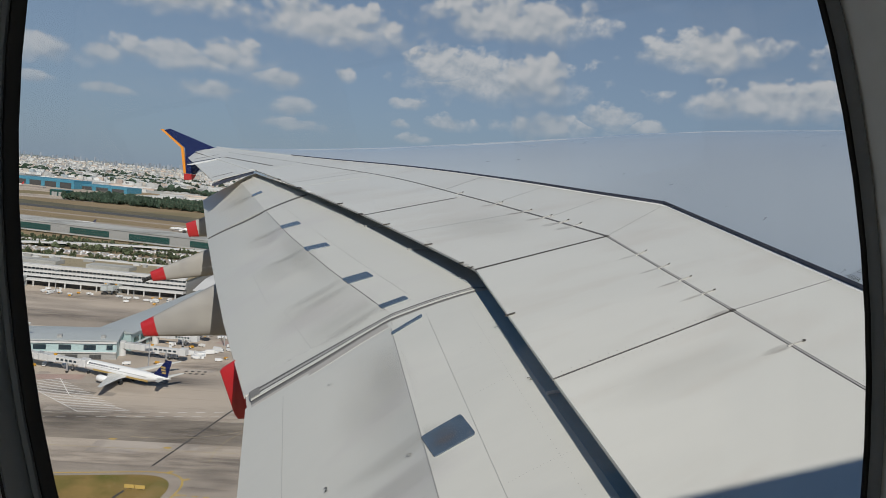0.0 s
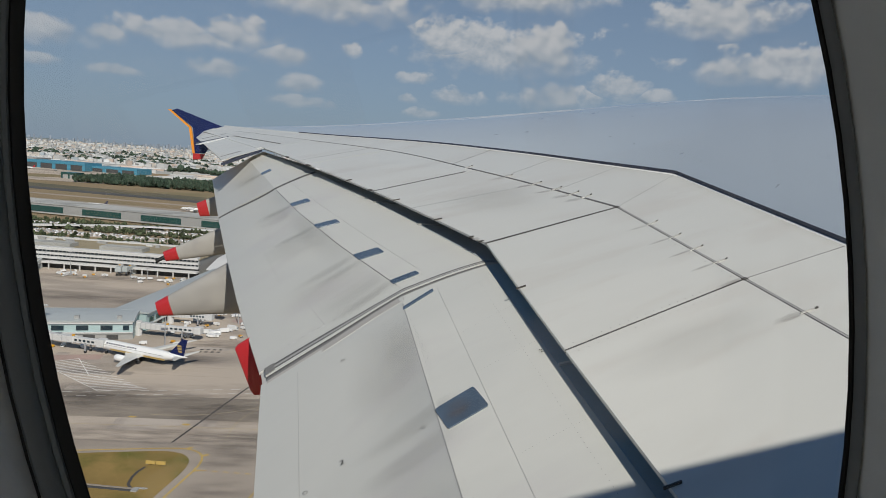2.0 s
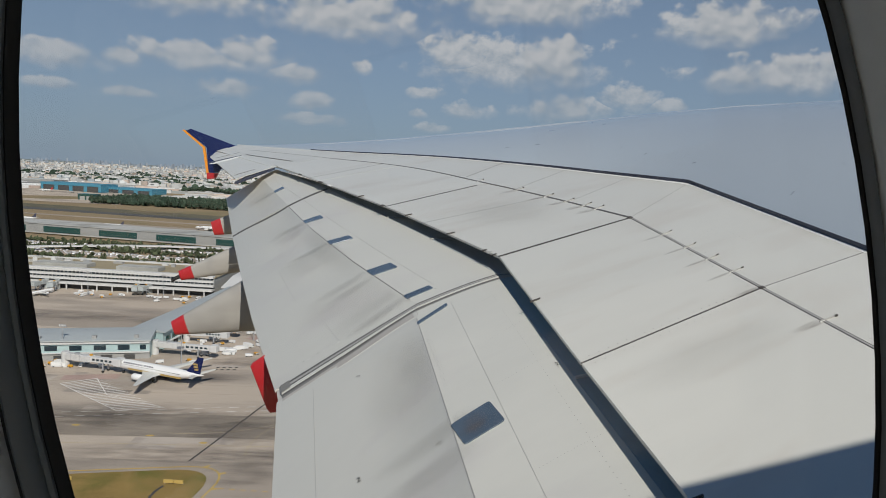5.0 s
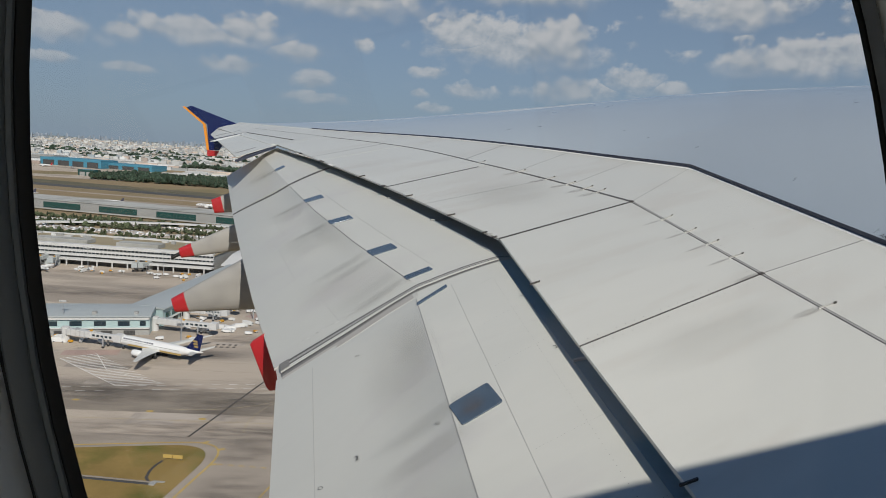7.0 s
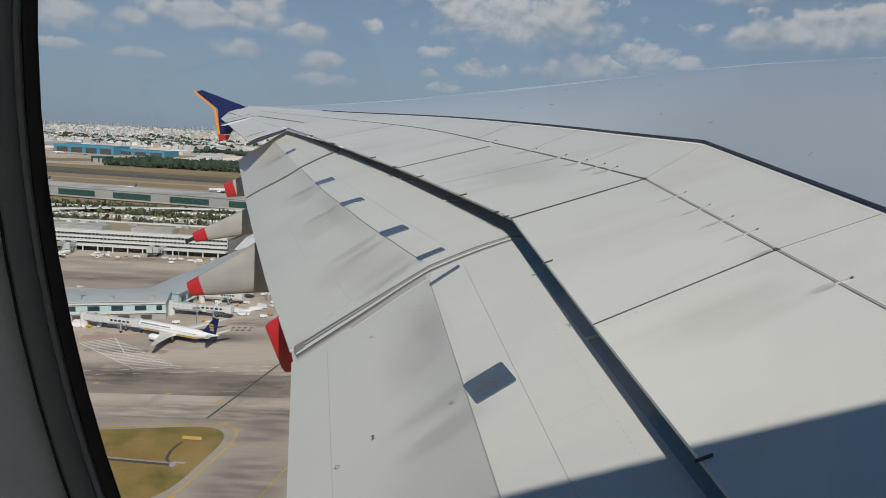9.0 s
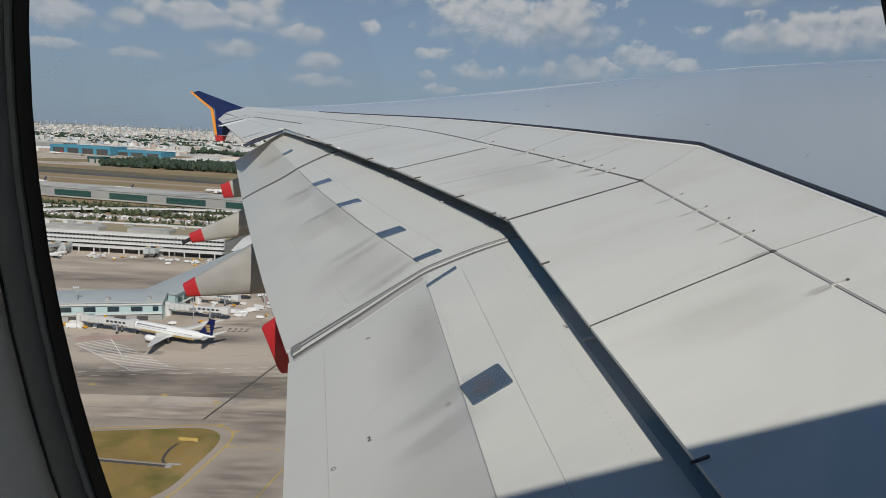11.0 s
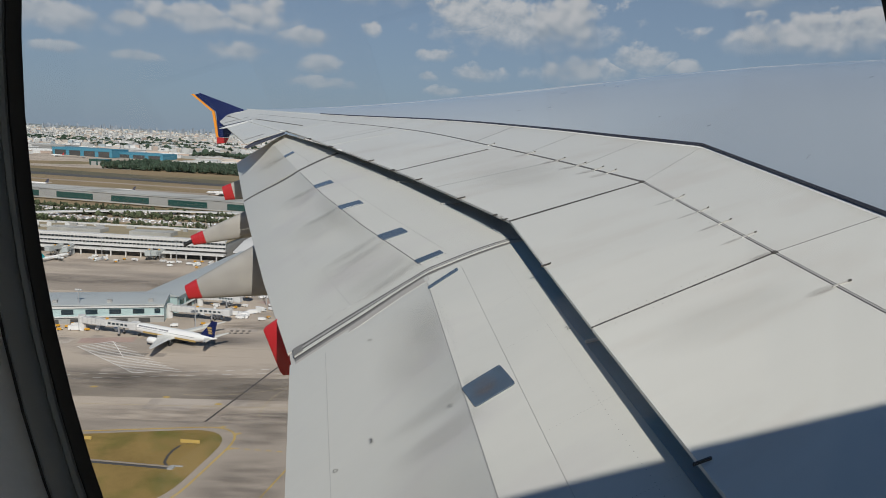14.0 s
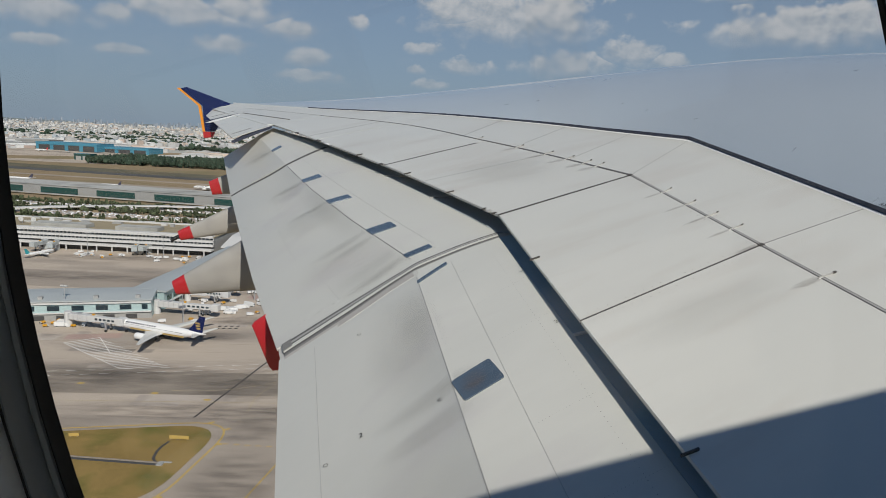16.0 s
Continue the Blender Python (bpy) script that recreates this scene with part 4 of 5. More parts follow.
# pale filler, seams and a bright gap where the aileron meets the wing and the tip
for p_, q_, w0, w1, mat in (((-5.9, 27.5), (-10.0, 33.95), 0.10, 0.10, M_WING), ((-8.1, 31.3), (-8.95, 29.45), 0.05, 0.13, M_EDGEW), ((-8.2, 31.5), (-9.2, 29.9), 0.03, 0.07, M_JSTEP), ((-8.0, 31.6), (-5.25, 28.4), 0.03, 0.03, M_SEAM)):
    a, b = on_wing(*p_, 0.014), on_wing(*q_, 0.014)
    n = (b - a).normalized().cross(UP)
    top = [a - n * w0, a + n * w0, b + n * w1, b - n * w1]
    part("gap_strip", loft(bmesh.new(), [top, [q - UP * 0.02 for q in top]]), mat, wing)

# wingtip fence
fence = empty("wingtip_fence", None, "navy wingtip fence with orange rear edge and red lower tip", "")
fence.parent = wing


def slab(name, outline, y, thick, mat, parent, label=""):
    bm = bmesh.new()
    loft(bm, [[(x, y, z) for x, z in outline], [(x, y + thick, z) for x, z in outline]])
    return part(name, bm, mat, parent, label)


slab("fence_blade", [(-12.32, 1.70), (-12.05, 1.80), (-9.57, 0.99), (-10.2, 0.45), (-10.38, -0.14), (-10.60, -0.45), (-11.10, -0.47), (-11.22, 0.87)], 36.0, 0.12, M_NAVY, fence, "navy painted blade")
slab("rear_edge", [(-12.52, 1.72), (-12.39, 1.74), (-11.31, 0.89), (-11.09, -0.47), (-11.22, -0.47), (-11.43, 0.86)], 35.985, 0.15, M_ORANGE, fence, "orange rear edge")
slab("lower_tip", [(-11.20, -0.474), (-10.58, -0.474), (-10.72, -0.76), (-11.18, -0.80)], 35.99, 0.14, M_RED, fence, "red lower tip")
bm = bmesh.new()
loft(bm, [[on_wing(-9.50, 35.0, 0.02), on_wing(-10.0, 34.0, 0.0), Vector((-10.9, 36.0, 0.45)), Vector((-9.6, 36.0, 1.0))], [on_wing(-9.50, 35.0, -0.2), on_wing(-10.0, 34.0, -0.2), Vector((-10.9, 36.0, 0.25)), Vector((-9.6, 36.0, 0.7))]])
part("tip_cap", bm, M_WING, wing, "grey wing tip cap")



def lettering(text, o, ex, ey, size, label):
    """Stencilled letters lying on the leading edge."""
    cu = bpy.data.curves.new("lettering", "FONT")
    cu.body, cu.size = text, size
    tmp = bpy.data.objects.new("lettering", cu)
    scene.collection.objects.link(tmp)
    me = bpy.data.meshes.new_from_object(tmp.evaluated_get(bpy.context.evaluated_depsgraph_get()))
    bpy.data.objects.remove(tmp)
    me.materials.clear()
    me.materials.append(M_BLACK)
    ob = new("lettering", me)
    ob.parent = wing
    ex, ey = Vector(ex).normalized(), Vector(ey).normalized()
    ez = ex.cross(ey).normalized()
    o = Vector(o) + ez * 0.012
    ob.matrix_world = Matrix(((ex.x, ey.x, ez.x, o.x), (ex.y, ey.y, ez.y, o.y), (ex.z, ey.z, ez.z, o.z), (0, 0, 0, 1)))
    tagged(ob, label)


lettering("AREA", (8.43, 11.50, -0.895), (0.06, -0.96, -0.20), (0.78, 0.0, 0.62), 0.13, "small black stencilled word")
lettering("DO", (8.57, 11.42, -0.79), (0.06, -0.96, -0.20), (0.78, 0.0, 0.62), 0.13, "small black stencilled word")
# ---- the airfield ----
def sheet(name, outline, mat, z, label, category, kind="structure"):
    bm = bmesh.new()
    prism(bm, outline, GROUND_Z + z - 0.3, GROUND_Z + z)
    return tagged(part(name, bm, mat), label, category, kind=kind)


def flat(name, outline, mat, z, label, category):
    bm = bmesh.new()
    bm.faces.new([bm.verts.new(G(x, y, z)) for x, y in outline])
    return tagged(part(name, bm, mat), label, category, kind="structure")


def rect(x0, x1, y0, y1):
    return [(x0, y0), (x1, y0), (x1, y1), (x0, y1)]


def lane(p, q, width):
    a, b = Vector(p), Vector(q)
    n = (b - a).normalized()
    n = Vector((-n.y, n.x)) * width / 2
    return [tuple(a - n), tuple(b - n), tuple(b + n), tuple(a + n)]


def rounded(cx, cy, a, b, turn=0.0, n=40, p=2.6):
    out = []
    for i in range(n):
        t = 2 * math.pi * i / n
        u = a * math.copysign(abs(math.cos(t)) ** (2 / p), math.cos(t))
        v = b * math.copysign(abs(math.sin(t)) ** (2 / p), math.sin(t))
        out.append((cx + u * math.cos(turn) - v * math.sin(turn), cy + u * math.sin(turn) + v * math.cos(turn)))
    return out


def stripe(name, pts, width, mat, z, label="worn painted ground line", category="marking", group=""):
    """A painted line along points."""
    bm = bmesh.new()
    vs = []
    for i, p in enumerate(pts):
        a, b = Vector(pts[max(0, i - 1)]), Vector(pts[min(len(pts) - 1, i + 1)])
        d = (b - a).normalized()
        n = Vector((-d.y, d.x)) * width / 2
        vs.append([bm.verts.new(G(p[0] + n.x, p[1] + n.y, z)), bm.verts.new(G(p[0] - n.x, p[1] - n.y, z))])
    for a, b in zip(vs, vs[1:]):
        bm.faces.new((a[0], a[1], b[1], b[0]))
    return tagged(part(name, bm, mat), label, category, group, kind="structure")


def arc(cx, cy, r, a0, a1, n=16):
    return [(cx + r * math.cos(radians(a0 + (a1 - a0) * i / n)), cy + r * math.sin(radians(a0 + (a1 - a0) * i / n))) for i in range(n + 1)]


def rise(x, y):
    """The land climbs gently towards the horizon."""
    t = max(0.0, min(1.0, (math.hypot(x, y) - 2500) / 2490))
    return 104 * t ** 1.25


bm = bmesh.new()
rings = []
for r in (5, 60, 400, 1200, 2500, 2800, 3100, 3400, 3700, 4000, 4300, 4600, 4850, 4990):
    rings.append([G(r * math.sin(2 * math.pi * i / 96), r * math.cos(2 * math.pi * i / 96), rise(r, 0)) for i in range(96)])
loft(bm, rings, caps=False)
bm.verts.ensure_lookup_table()
bm.faces.new([bm.verts[i] for i in range(96)])
tagged(part("ground", bm, M_GRASS), "flat dry grassland reaching the horizon", "ground", kind="structure")
sheet("apron", rect(-1400, 700, 308, 760), M_APRON, 0.35, "stained pale concrete aircraft apron", "apron")
sheet("taxiway", rect(-900, 700, 100, 312), M_ASPH, 0.40, "worn grey asphalt taxiway with tyre marks", "taxiway")
sheet("weathered_strip", lane((-520, 347), (120, 362), 33), M_STRIP, 0.372, "dark weathered concrete strip across the apron", "apron")
sheet("taxi_lane", lane((-1300, 632), (600, 560), 62), M_ASPH, 0.40, "worn grey asphalt taxi lane across the apron", "taxiway")
sheet("olive_strip", lane((-3400, 2482), (2300, 1152), 118), M_OLIVE, 0.2, "dark olive grass strip beside the runway", "grass")
sheet("runway", lane((-3400, 2390), (2300, 1060), 62), M_RUNWAY, 0.3, "dark asphalt runway between grass strips", "runway")
sheet("far_taxiway", lane((-3000, 1880), (2300, 1000), 34), M_ASPH, 0.25, "grey far taxiway", "taxiway")
sheet("far_taxi_lane", lane((-3000, 2060), (2300, 1060), 24), M_ASPH, 0.25, "grey taxiway beside the runway", "taxiway")
def soft_corners(corners, radii, n=8):
    """A polygon with rounded corners."""
    out = []
    for i, p in enumerate(corners):
        radius = radii[i]
        p, a, b = Vector(p), Vector(corners[i - 1]), Vector(corners[(i + 1) % len(corners)])
        q0, q1 = p + (a - p).normalized() * radius, p + (b - p).normalized() * radius
        out += [tuple(q0.lerp(p, t).lerp(p.lerp(q1, t), t)) for t in (k / n for k in range(n + 1))]
    return out


ISLAND = soft_corners([(-252, 278), (-247, 232), (-99, 230), (-85, 306)], (14, 14, 26, 26))
sheet("grass_island", ISLAND, M_LAWN, 0.5, "green-brown grass island edged by a yellow line", "grass")
ring = soft_corners([(-257, 281), (-252, 228), (-96, 226), (-80, 309.5)], (15, 15, 26, 26))
stripe("edge_line", ring + ring[:1], 1.0, M_YELLOW, 0.46, "worn yellow taxiway edge line")
for i in range(0, len(ring), 3):
    x, y = ring[i]
    stripe("edge_mark", [(x, y), (x + (x + 160) * 0.035, y + (y - 265) * 0.05)], 1.6, M_YELLOW, 0.47, "yellow taxiway edge mark", group="edge marks")
stripe("guide_line", [(-66, 180), (-62, 235), (-54, 268), (-40, 300), (-10, 340)], 0.8, M_YELLOW, 0.46, "yellow taxi guide line")
stripe("guide_line", arc(-120, 420, 75, 265, 360), 0.5, M_FADED, 0.40, "faded yellow taxi guide line")
stripe("guide_line", arc(-20, 330, 60, 95, 190), 0.5, M_FADED, 0.40, "faded yellow taxi guide line")
stripe("guide_line", [(-420, 322), (-60, 332), (200, 336)], 0.5, M_FADED, 0.40, "faded yellow taxi guide line")
stripe("tarred_joint", [(-104.5, 309), (-87, 388), (-72, 452), (-46, 552)], 1.2, M_JOINT, 0.38, "dark tarred joint across the apron", "joint")
# dark skid and oil stains with their own shapes
for k, (x, y, a, b, t) in enumerate(((-160, 366, 95, 26, 0.06), (-100, 318, 90, 16, 0.03), (-235, 345, 80, 20, 0.05), (-85, 350, 40, 18, 0.3), (-330, 604, 160, 22, -0.04), (-190, 596, 90, 20, -0.05), (-50, 380, 60, 20, 0.1), (-150, 440, 50, 12, 0.1), (-120, 480, 40, 14, 0.3), (-70, 252, 22, 34, 0.2), (-74, 298, 22, 14, 0.1), (-60, 320, 40, 10, 0.1), (-300, 690, 120, 16, 0), (-60, 440, 50, 20, 0.5))):
    flat("tyre_stain", [(px + 4 * math.sin(i * 2.3 + k), py + 2.2 * math.cos(i * 1.7 + k)) for i, (px, py) in enumerate(rounded(x, y, a, b, t, 36, 2))], M_STAIN, 0.47 + 0.012 * k, "dark tyre and oil stain", "stain")
for x, y in ((-134, 341), (-104, 334), (-178, 352)):
    sheet("stand_mark", rounded(x, y, 2.0, 1.1), M_YELLOW, 0.43 + 0.0001 * x, "round yellow stand mark on the apron", "marking")
# slabs of patched concrete, each of its own tone
Q = random.Random(9)
for k in range(46):
    x, y = Q.uniform(-330, -20), Q.uniform(318, 470)
    w, d = Q.choice((8, 16, 24, 40)), Q.choice((7, 7, 14))
    sheet("concrete_slab", rect(x, x + w, y, y + d), M_SLAB, 0.352 + 0.0004 * k, "patched concrete slab in the apron", "slab")
# joints between the slabs
for k in range(9):
    y = 322 + 17 * k
    stripe("slab_joint", [(-420, y - 6), (60, y + 6)], 0.22, M_STRIP, 0.383, "dark joint between concrete slabs", "joint")
# service road in two dashed lines, and a dashed hold line
for k in range(15):
    for dy in (0.0, 7.0):
        x, y = -205 + 10 * k, 361 + 1.8 * k + dy
        stripe("road_dash", [(x, y), (x + 5, y + 0.9)], 0.55, M_WHITE, 0.43, "white dash of a service road", group="road dashes")
for k in range(9):
    stripe("hold_dash", [(-82 + 5 * k, 285 - 0.4 * k), (-79.4 + 5 * k, 284.8 - 0.4 * k)], 0.7, M_YELLOW, 0.46, "pale yellow taxiway dash", group="taxiway dashes")
# hatched area in white lines
for i in range(22):
    t = i / 21
    x0, y0, x1, y1 = -221 + 54 * t, 418 - 43 * t, -204 + 60 * t, 431 - 49 * t
    stripe("hatch_line", [(x0, y0), (x1, y1)], 0.75, M_WHITE, 0.42, "white hatching line", group="hatching lines")
stripe("hatch_border", [(-221, 418), (-167, 375), (-142, 382), (-184, 401), (-204, 431)], 0.5, M_WHITE, 0.43, "white hatching border")
sheet("red_zone", lane((-226, 430), (-192, 437), 11), M_REDMARK, 0.375, "faded red painted apron zone", "marking")
sheet("red_zone", lane((-132, 545), (-108, 575), 14), M_REDMARK, 0.375, "faded red painted apron zone", "marking")

# dark pallet bays beside the stand
for k in range(8):
    x, y = -136 + 4.2 * (k % 4), 458 + 5.5 * (k // 4) + 0.5 * (k % 4)
    sheet("pallet_bay", rect(x, x + 2.2, y, y + 2.6), M_JOINT, 0.39 + 0.0002 * k, "dark painted pallet bay on the apron", "marking")
# drain wall and signs in the grass
drain = empty("drain_wall", pose(-124, 267, GROUND_Z + 0.5, 0, 0, -6), "low grey concrete drain wall in the grass", "drain")
part("channel", boxed(-27, 20, -1.0, 0.4, 0, 0.25), M_SHADE, drain)
part("kerb", boxed(-27, 20, 0.41, 1.3, 0, 0.5), M_STRIP, drain)
part("headwall", boxed(20.1, 22.5, -1.3, 1.3, 0, 0.6), M_TGREY, drain)
for k in range(12):
    part("stone", boxed(20 + 0.4 * k, 20.7 + 0.45 * k, 1.4 + 0.3 * (k % 3), 2.0 + 0.3 * (k % 3), 0, 0.4, 0.1), M_TGREY, drain)
stripe("ditch", [(-104, 265), (-107.6, 270), (-108.4, 276), (-108, 281), (-106.5, 286)], 1.3, M_JOINT, 0.53, "dark drainage ditch", "ditch")


def sign_board(x, y, turn):
    s = empty("taxi_sign", pose(x, y, GROUND_Z + 0.5, 0, 0, turn), "yellow taxiway sign on short posts", "sign", "taxi signs")
    part("board", boxed(-2.2, 2.2, -0.2, 0.2, 0.4, 2.0), M_YELLOW, s)
    for px in (-1.6, 1.6):
        part("post", boxed(px - 0.1, px + 0.1, -0.1, 0.1, 0, 0.4), M_STEEL, s)


sign_board(-105, 288, -4), sign_board(-100.4, 287.7, -4), sign_board(-150, 288, 5)


# ---- buildings ----
def building(name, size, h, wall_mat, roof_mat, label, m, over=1.0):
    b = empty(name, m, label, "building")
    lx, ly = size[0] / 2, size[1] / 2
    part("wall", boxed(-lx, lx, -ly, ly, 0, h), wall_mat, b)
    part("roof", boxed(-lx - over, lx + over, -ly - over, ly + over, h + 0.01, h + 1.0), roof_mat, b)
    return b, lx, ly


def row(name, parent, x0, x1, y, z0, z1, n, mat, gap=0.25, depth=0.15, label=""):
    """A row of alike pieces on a wall that faces the field; they share one mesh."""
    step = (x1 - x0) / n
    w = step * (1 - gap)
    first = part(name, boxed(-w / 2, w / 2, -depth, depth, z0, z1), mat, parent, label)
    for i in range(n):
        ob = first if i == 0 else new(name, first.data)
        ob.parent = parent
        ob.location = (x0 + step * (i + 0.5), y, 0)


# the long white terminal
R0 = random.Random(21)
term, lx, ly = building("white_terminal", (440, 76), 20.5, M_TGREY, M_TAN, "long white airport terminal with banded floors above open ground level", pose(-432, 776, GROUND_Z, 0, 0, -4.0))
for z0, z1, out in ((20.3, 23.6, 3.5), (15.2, 17.6, 2.6), (10.6, 12.8, 3.2)):
    part("white_band", boxed(-lx, lx, -ly - out, -ly + 3, z0, z1), M_TWHITE, term)
part("gallery", boxed(-lx, lx, -ly - 8, -ly + 2, 6.4, 8.4), M_TWHITE, term, "white airside gallery")
for z0, z1 in ((17.65, 20.25), (12.85, 15.15)):
    row("window", term, -lx, lx, -ly - 0.6, z0 + 0.5, z1 - 0.4, 100, M_GLASS, 0.36)
    part("window_band", boxed(-lx, lx, -ly - 0.4, -ly + 2, z0, z1), M_TWHITE, term)
# dark sheets on the wall carry the shade of the open levels
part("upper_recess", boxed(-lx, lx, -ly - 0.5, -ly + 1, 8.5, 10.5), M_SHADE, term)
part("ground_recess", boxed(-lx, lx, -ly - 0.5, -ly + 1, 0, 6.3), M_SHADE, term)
row("column", term, -lx, lx, -ly - 7, 0, 6.4, 26, M_TWHITE, 0.93, 0.5)
for x, w in ((-150, 70), (-48, 52), (40, 62), (128, 48)):
    part("roof_house", boxed(x - w / 2, x + w / 2, -ly + 12, -ly + 30, 21.5, 26.0, 0.2), M_TROOF, term, "pale grey plant room")
for x, y in ((-14, -6), (2, -8), (22, -6)):
    d = part("dish_mast", tube(bmesh.new(), (x, y, 21.5), (x, y, 24.5), 0.4), M_STEEL, term)
    bm = bmesh.new()
    loft(bm, [[(x + r * math.cos(a), y - 1 - dy, 26.5 + r * math.sin(a)) for a in (2 * math.pi * i / 16 for i in range(16))] for r, dy in ((0.3, 0.0), (1.6, 0.25), (2.6, 0.9), (3.0, 1.6))])
    part("satellite_dish", bm, M_TWHITE, d, "white satellite dish", True)
for k in range(34):
    x, y, w, d, h = R0.uniform(-lx + 10, lx - 10), R0.uniform(-ly + 34, ly - 8), R0.uniform(2, 12), R0.uniform(2, 6), R0.uniform(1.0, 3.2)
    part("roof_unit", boxed(x, x + w, y, y + d, 21.5, 21.5 + h), R0.choice((M_TWHITE, M_TGREY, M_TROOF, M_STEEL)), term, "grey roof plant unit")
part("rear_parapet", boxed(-lx, lx, ly - 3, ly, 21.5, 23.2), M_TWHITE, term)
# hall with a sloping white roof at its end
hall = empty("terminal_hall", pose(-140, 788, GROUND_Z, 0, 0, -4.0), "terminal hall with a broad sloping white roof", "building")
bm = bmesh.new()
loft(bm, [[(-58, y, 0), (-58, y, 18), (90, y, 18), (90, y, 0)] for y in (-40, 70)])
part("wall", bm, M_TGREY, hall)
bm = bmesh.new()
loft(bm, [[(-61, -76, 11), (-61, -76, 12), (92, -76, 12), (92, -76, 11)], [(-61, -40, 18.2), (-61, -40, 19.2), (92, -40, 19.2), (92, -40, 18.2)], [(-61, 72, 23), (-61, 72, 24), (92, 72, 24), (92, 72, 23)]])
part("roof", bm, M_TWHITE, hall, "sloping white roof")
row("column", hall, -58, 90, -72, 0, 11, 14, M_TWHITE, 0.9, 0.6)

# the grey terminal with green glass beyond the gardens
grey, lx, ly = building("grey_terminal", (1500, 70), 17, M_TGREY, M_TROOF, "long low grey terminal with green glass bays", pose(-492, 1245, GROUND_Z, 0, 0, -13.8))
for k in range(12):
    x = -667.7 + k * 118
    bay = part("glass_bay", boxed(x, x + 78, -ly - 1.5, -ly + 1, 3, 13.5), M_GREENGLASS, grey, "green tinted glass bay")
    row("mullion", bay, x, x + 78, -ly - 1.6, 3, 13.5, 8, M_GREENGLASS, 0.93, 0.12)
part("forecourt_deck", boxed(-lx, lx, -ly - 20, -ly - 10, 2.5, 3.4), M_TROOF, grey, "pale forecourt road deck")

# the boarding pier along the apron, and its arm
def curved_roof(parent, lx, ly, z, rise, mat, over=2.0):
    bm = bmesh.new()
    prof = [(-ly - over, z), (-ly - over, z + 0.8)] + [(-ly - over + (2 * ly + 2 * over) * i / 8, z + 0.8 + rise * math.sin(math.pi * i / 8)) for i in range(1, 8)] + [(ly + over, z + 0.8), (ly + over, z)]
    loft(bm, [[(x, y, zz) for y, zz in prof] for x in (-lx - 1, lx + 1)])
    return part("roof", bm, mat, parent)


pier = empty("boarding_pier", pose(-295.8, 474.9, GROUND_Z, 0, 0, 13), "pale teal boarding pier with curved grey roof and dark windows", "building")
lx, ly = 105, 18
part("wall", boxed(-lx, lx, -ly, ly, 0, 14), M_TEAL, pier)
curved_roof(pier, lx, ly, 14.0, 1.5, M_PIERROOF)
part("white_fascia", boxed(-lx, lx, -ly - 1.2, -ly + 0.5, 12.0, 14.6), M_TWHITE, pier)
row("window", pier, lx - 9.6 - 12 * 15.8, lx - 9.6, -ly - 0.05, 7.2, 10.8, 12, M_GLASS, 0.50, 0.2)
part("window", boxed(lx - 6.6, lx - 2.6, -ly - 0.25, -ly + 0.15, 7.2, 10.8), M_GLASS, pier)
part("ledge", boxed(-lx, lx, -ly - 1.6, -ly, 5.2, 5.9), M_TWHITE, pier)
part("service_level", boxed(-lx, lx, -ly - 0.4, -ly + 1, 0, 5.1), M_TGREY, pier)
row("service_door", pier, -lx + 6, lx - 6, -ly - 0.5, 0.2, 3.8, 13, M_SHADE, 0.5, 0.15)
for x in (-90, -52, -14, 30, 66, 94):
    part("roof_vent", boxed(x, x + 3, -ly + 2, -ly + 5, 15, 17.3), M_TGREY, pier)
arm = empty("pier_arm", pose(-191.5, 606, GROUND_Z, 0, 0, 84), "angled arm of the boarding pier under a grey metal roof", "building")
lx, ly = 100, 13
part("wall", boxed(-lx, lx, -ly, ly, 0, 13.8), M_TEAL, arm)
curved_roof(arm, lx, ly, 13.8, 1.5, M_PIERROOF)
row("window", arm, -lx + 3, lx - 3, -ly - 0.05, 6.0, 10.0, 18, M_GREENGLASS, 0.3, 0.2)
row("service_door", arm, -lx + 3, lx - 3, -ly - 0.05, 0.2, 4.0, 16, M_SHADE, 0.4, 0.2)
part("ledge", boxed(-lx, lx, -ly - 1.4, -ly, 4.6, 5.3), M_TWHITE, arm)

# hangars and sheds beyond the runway
def hangar(x, y, w, d, h, mat, roof, label, turn=-8):
    b, lx, ly = building("hangar", (w, d), h, mat, roof, label, pose(x, y, GROUND_Z + rise(x, y) - 2, 0, 0, turn))
    n = max(2, int(w / 60))
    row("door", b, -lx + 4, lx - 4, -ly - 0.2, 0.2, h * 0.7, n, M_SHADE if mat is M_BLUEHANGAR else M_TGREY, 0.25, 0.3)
    part("fascia", boxed(-lx, lx, -ly - 1.0, -ly, h * 0.74, h), mat, b)


bm = bmesh.new()
grid = [[bm.verts.new(G(x, y, rise(x, y) + 0.5)) for y in range(2130, 2661, 53)] for x in range(-1760, -939, 82)]
for a, b in zip(grid, grid[1:]):
    for i in range(10):
        bm.faces.new((a[i], b[i], b[i + 1], a[i + 1]))
tagged(part("hangar_apron", bm, M_APRON), "pale worn concrete before the hangars", "apron", kind="structure")
hangar(-1330, 2680, 250, 110, 30, M_BLUEHANGAR, M_BLUEHANGAR, "large bright blue aircraft hangar")
hangar(-1120, 2700, 200, 110, 22, M_BLUEHANGAR, M_BLUEHANGAR, "lower bright blue hangar with open doors")
hangar(-1110, 2300, 56, 40, 22, M_GREENGLASS, M_GREENGLASS, "small dark green shed by the trees")
hangar(-1560, 2850, 150, 90, 22, M_TGREY, M_TROOF, "pale grey cargo shed")


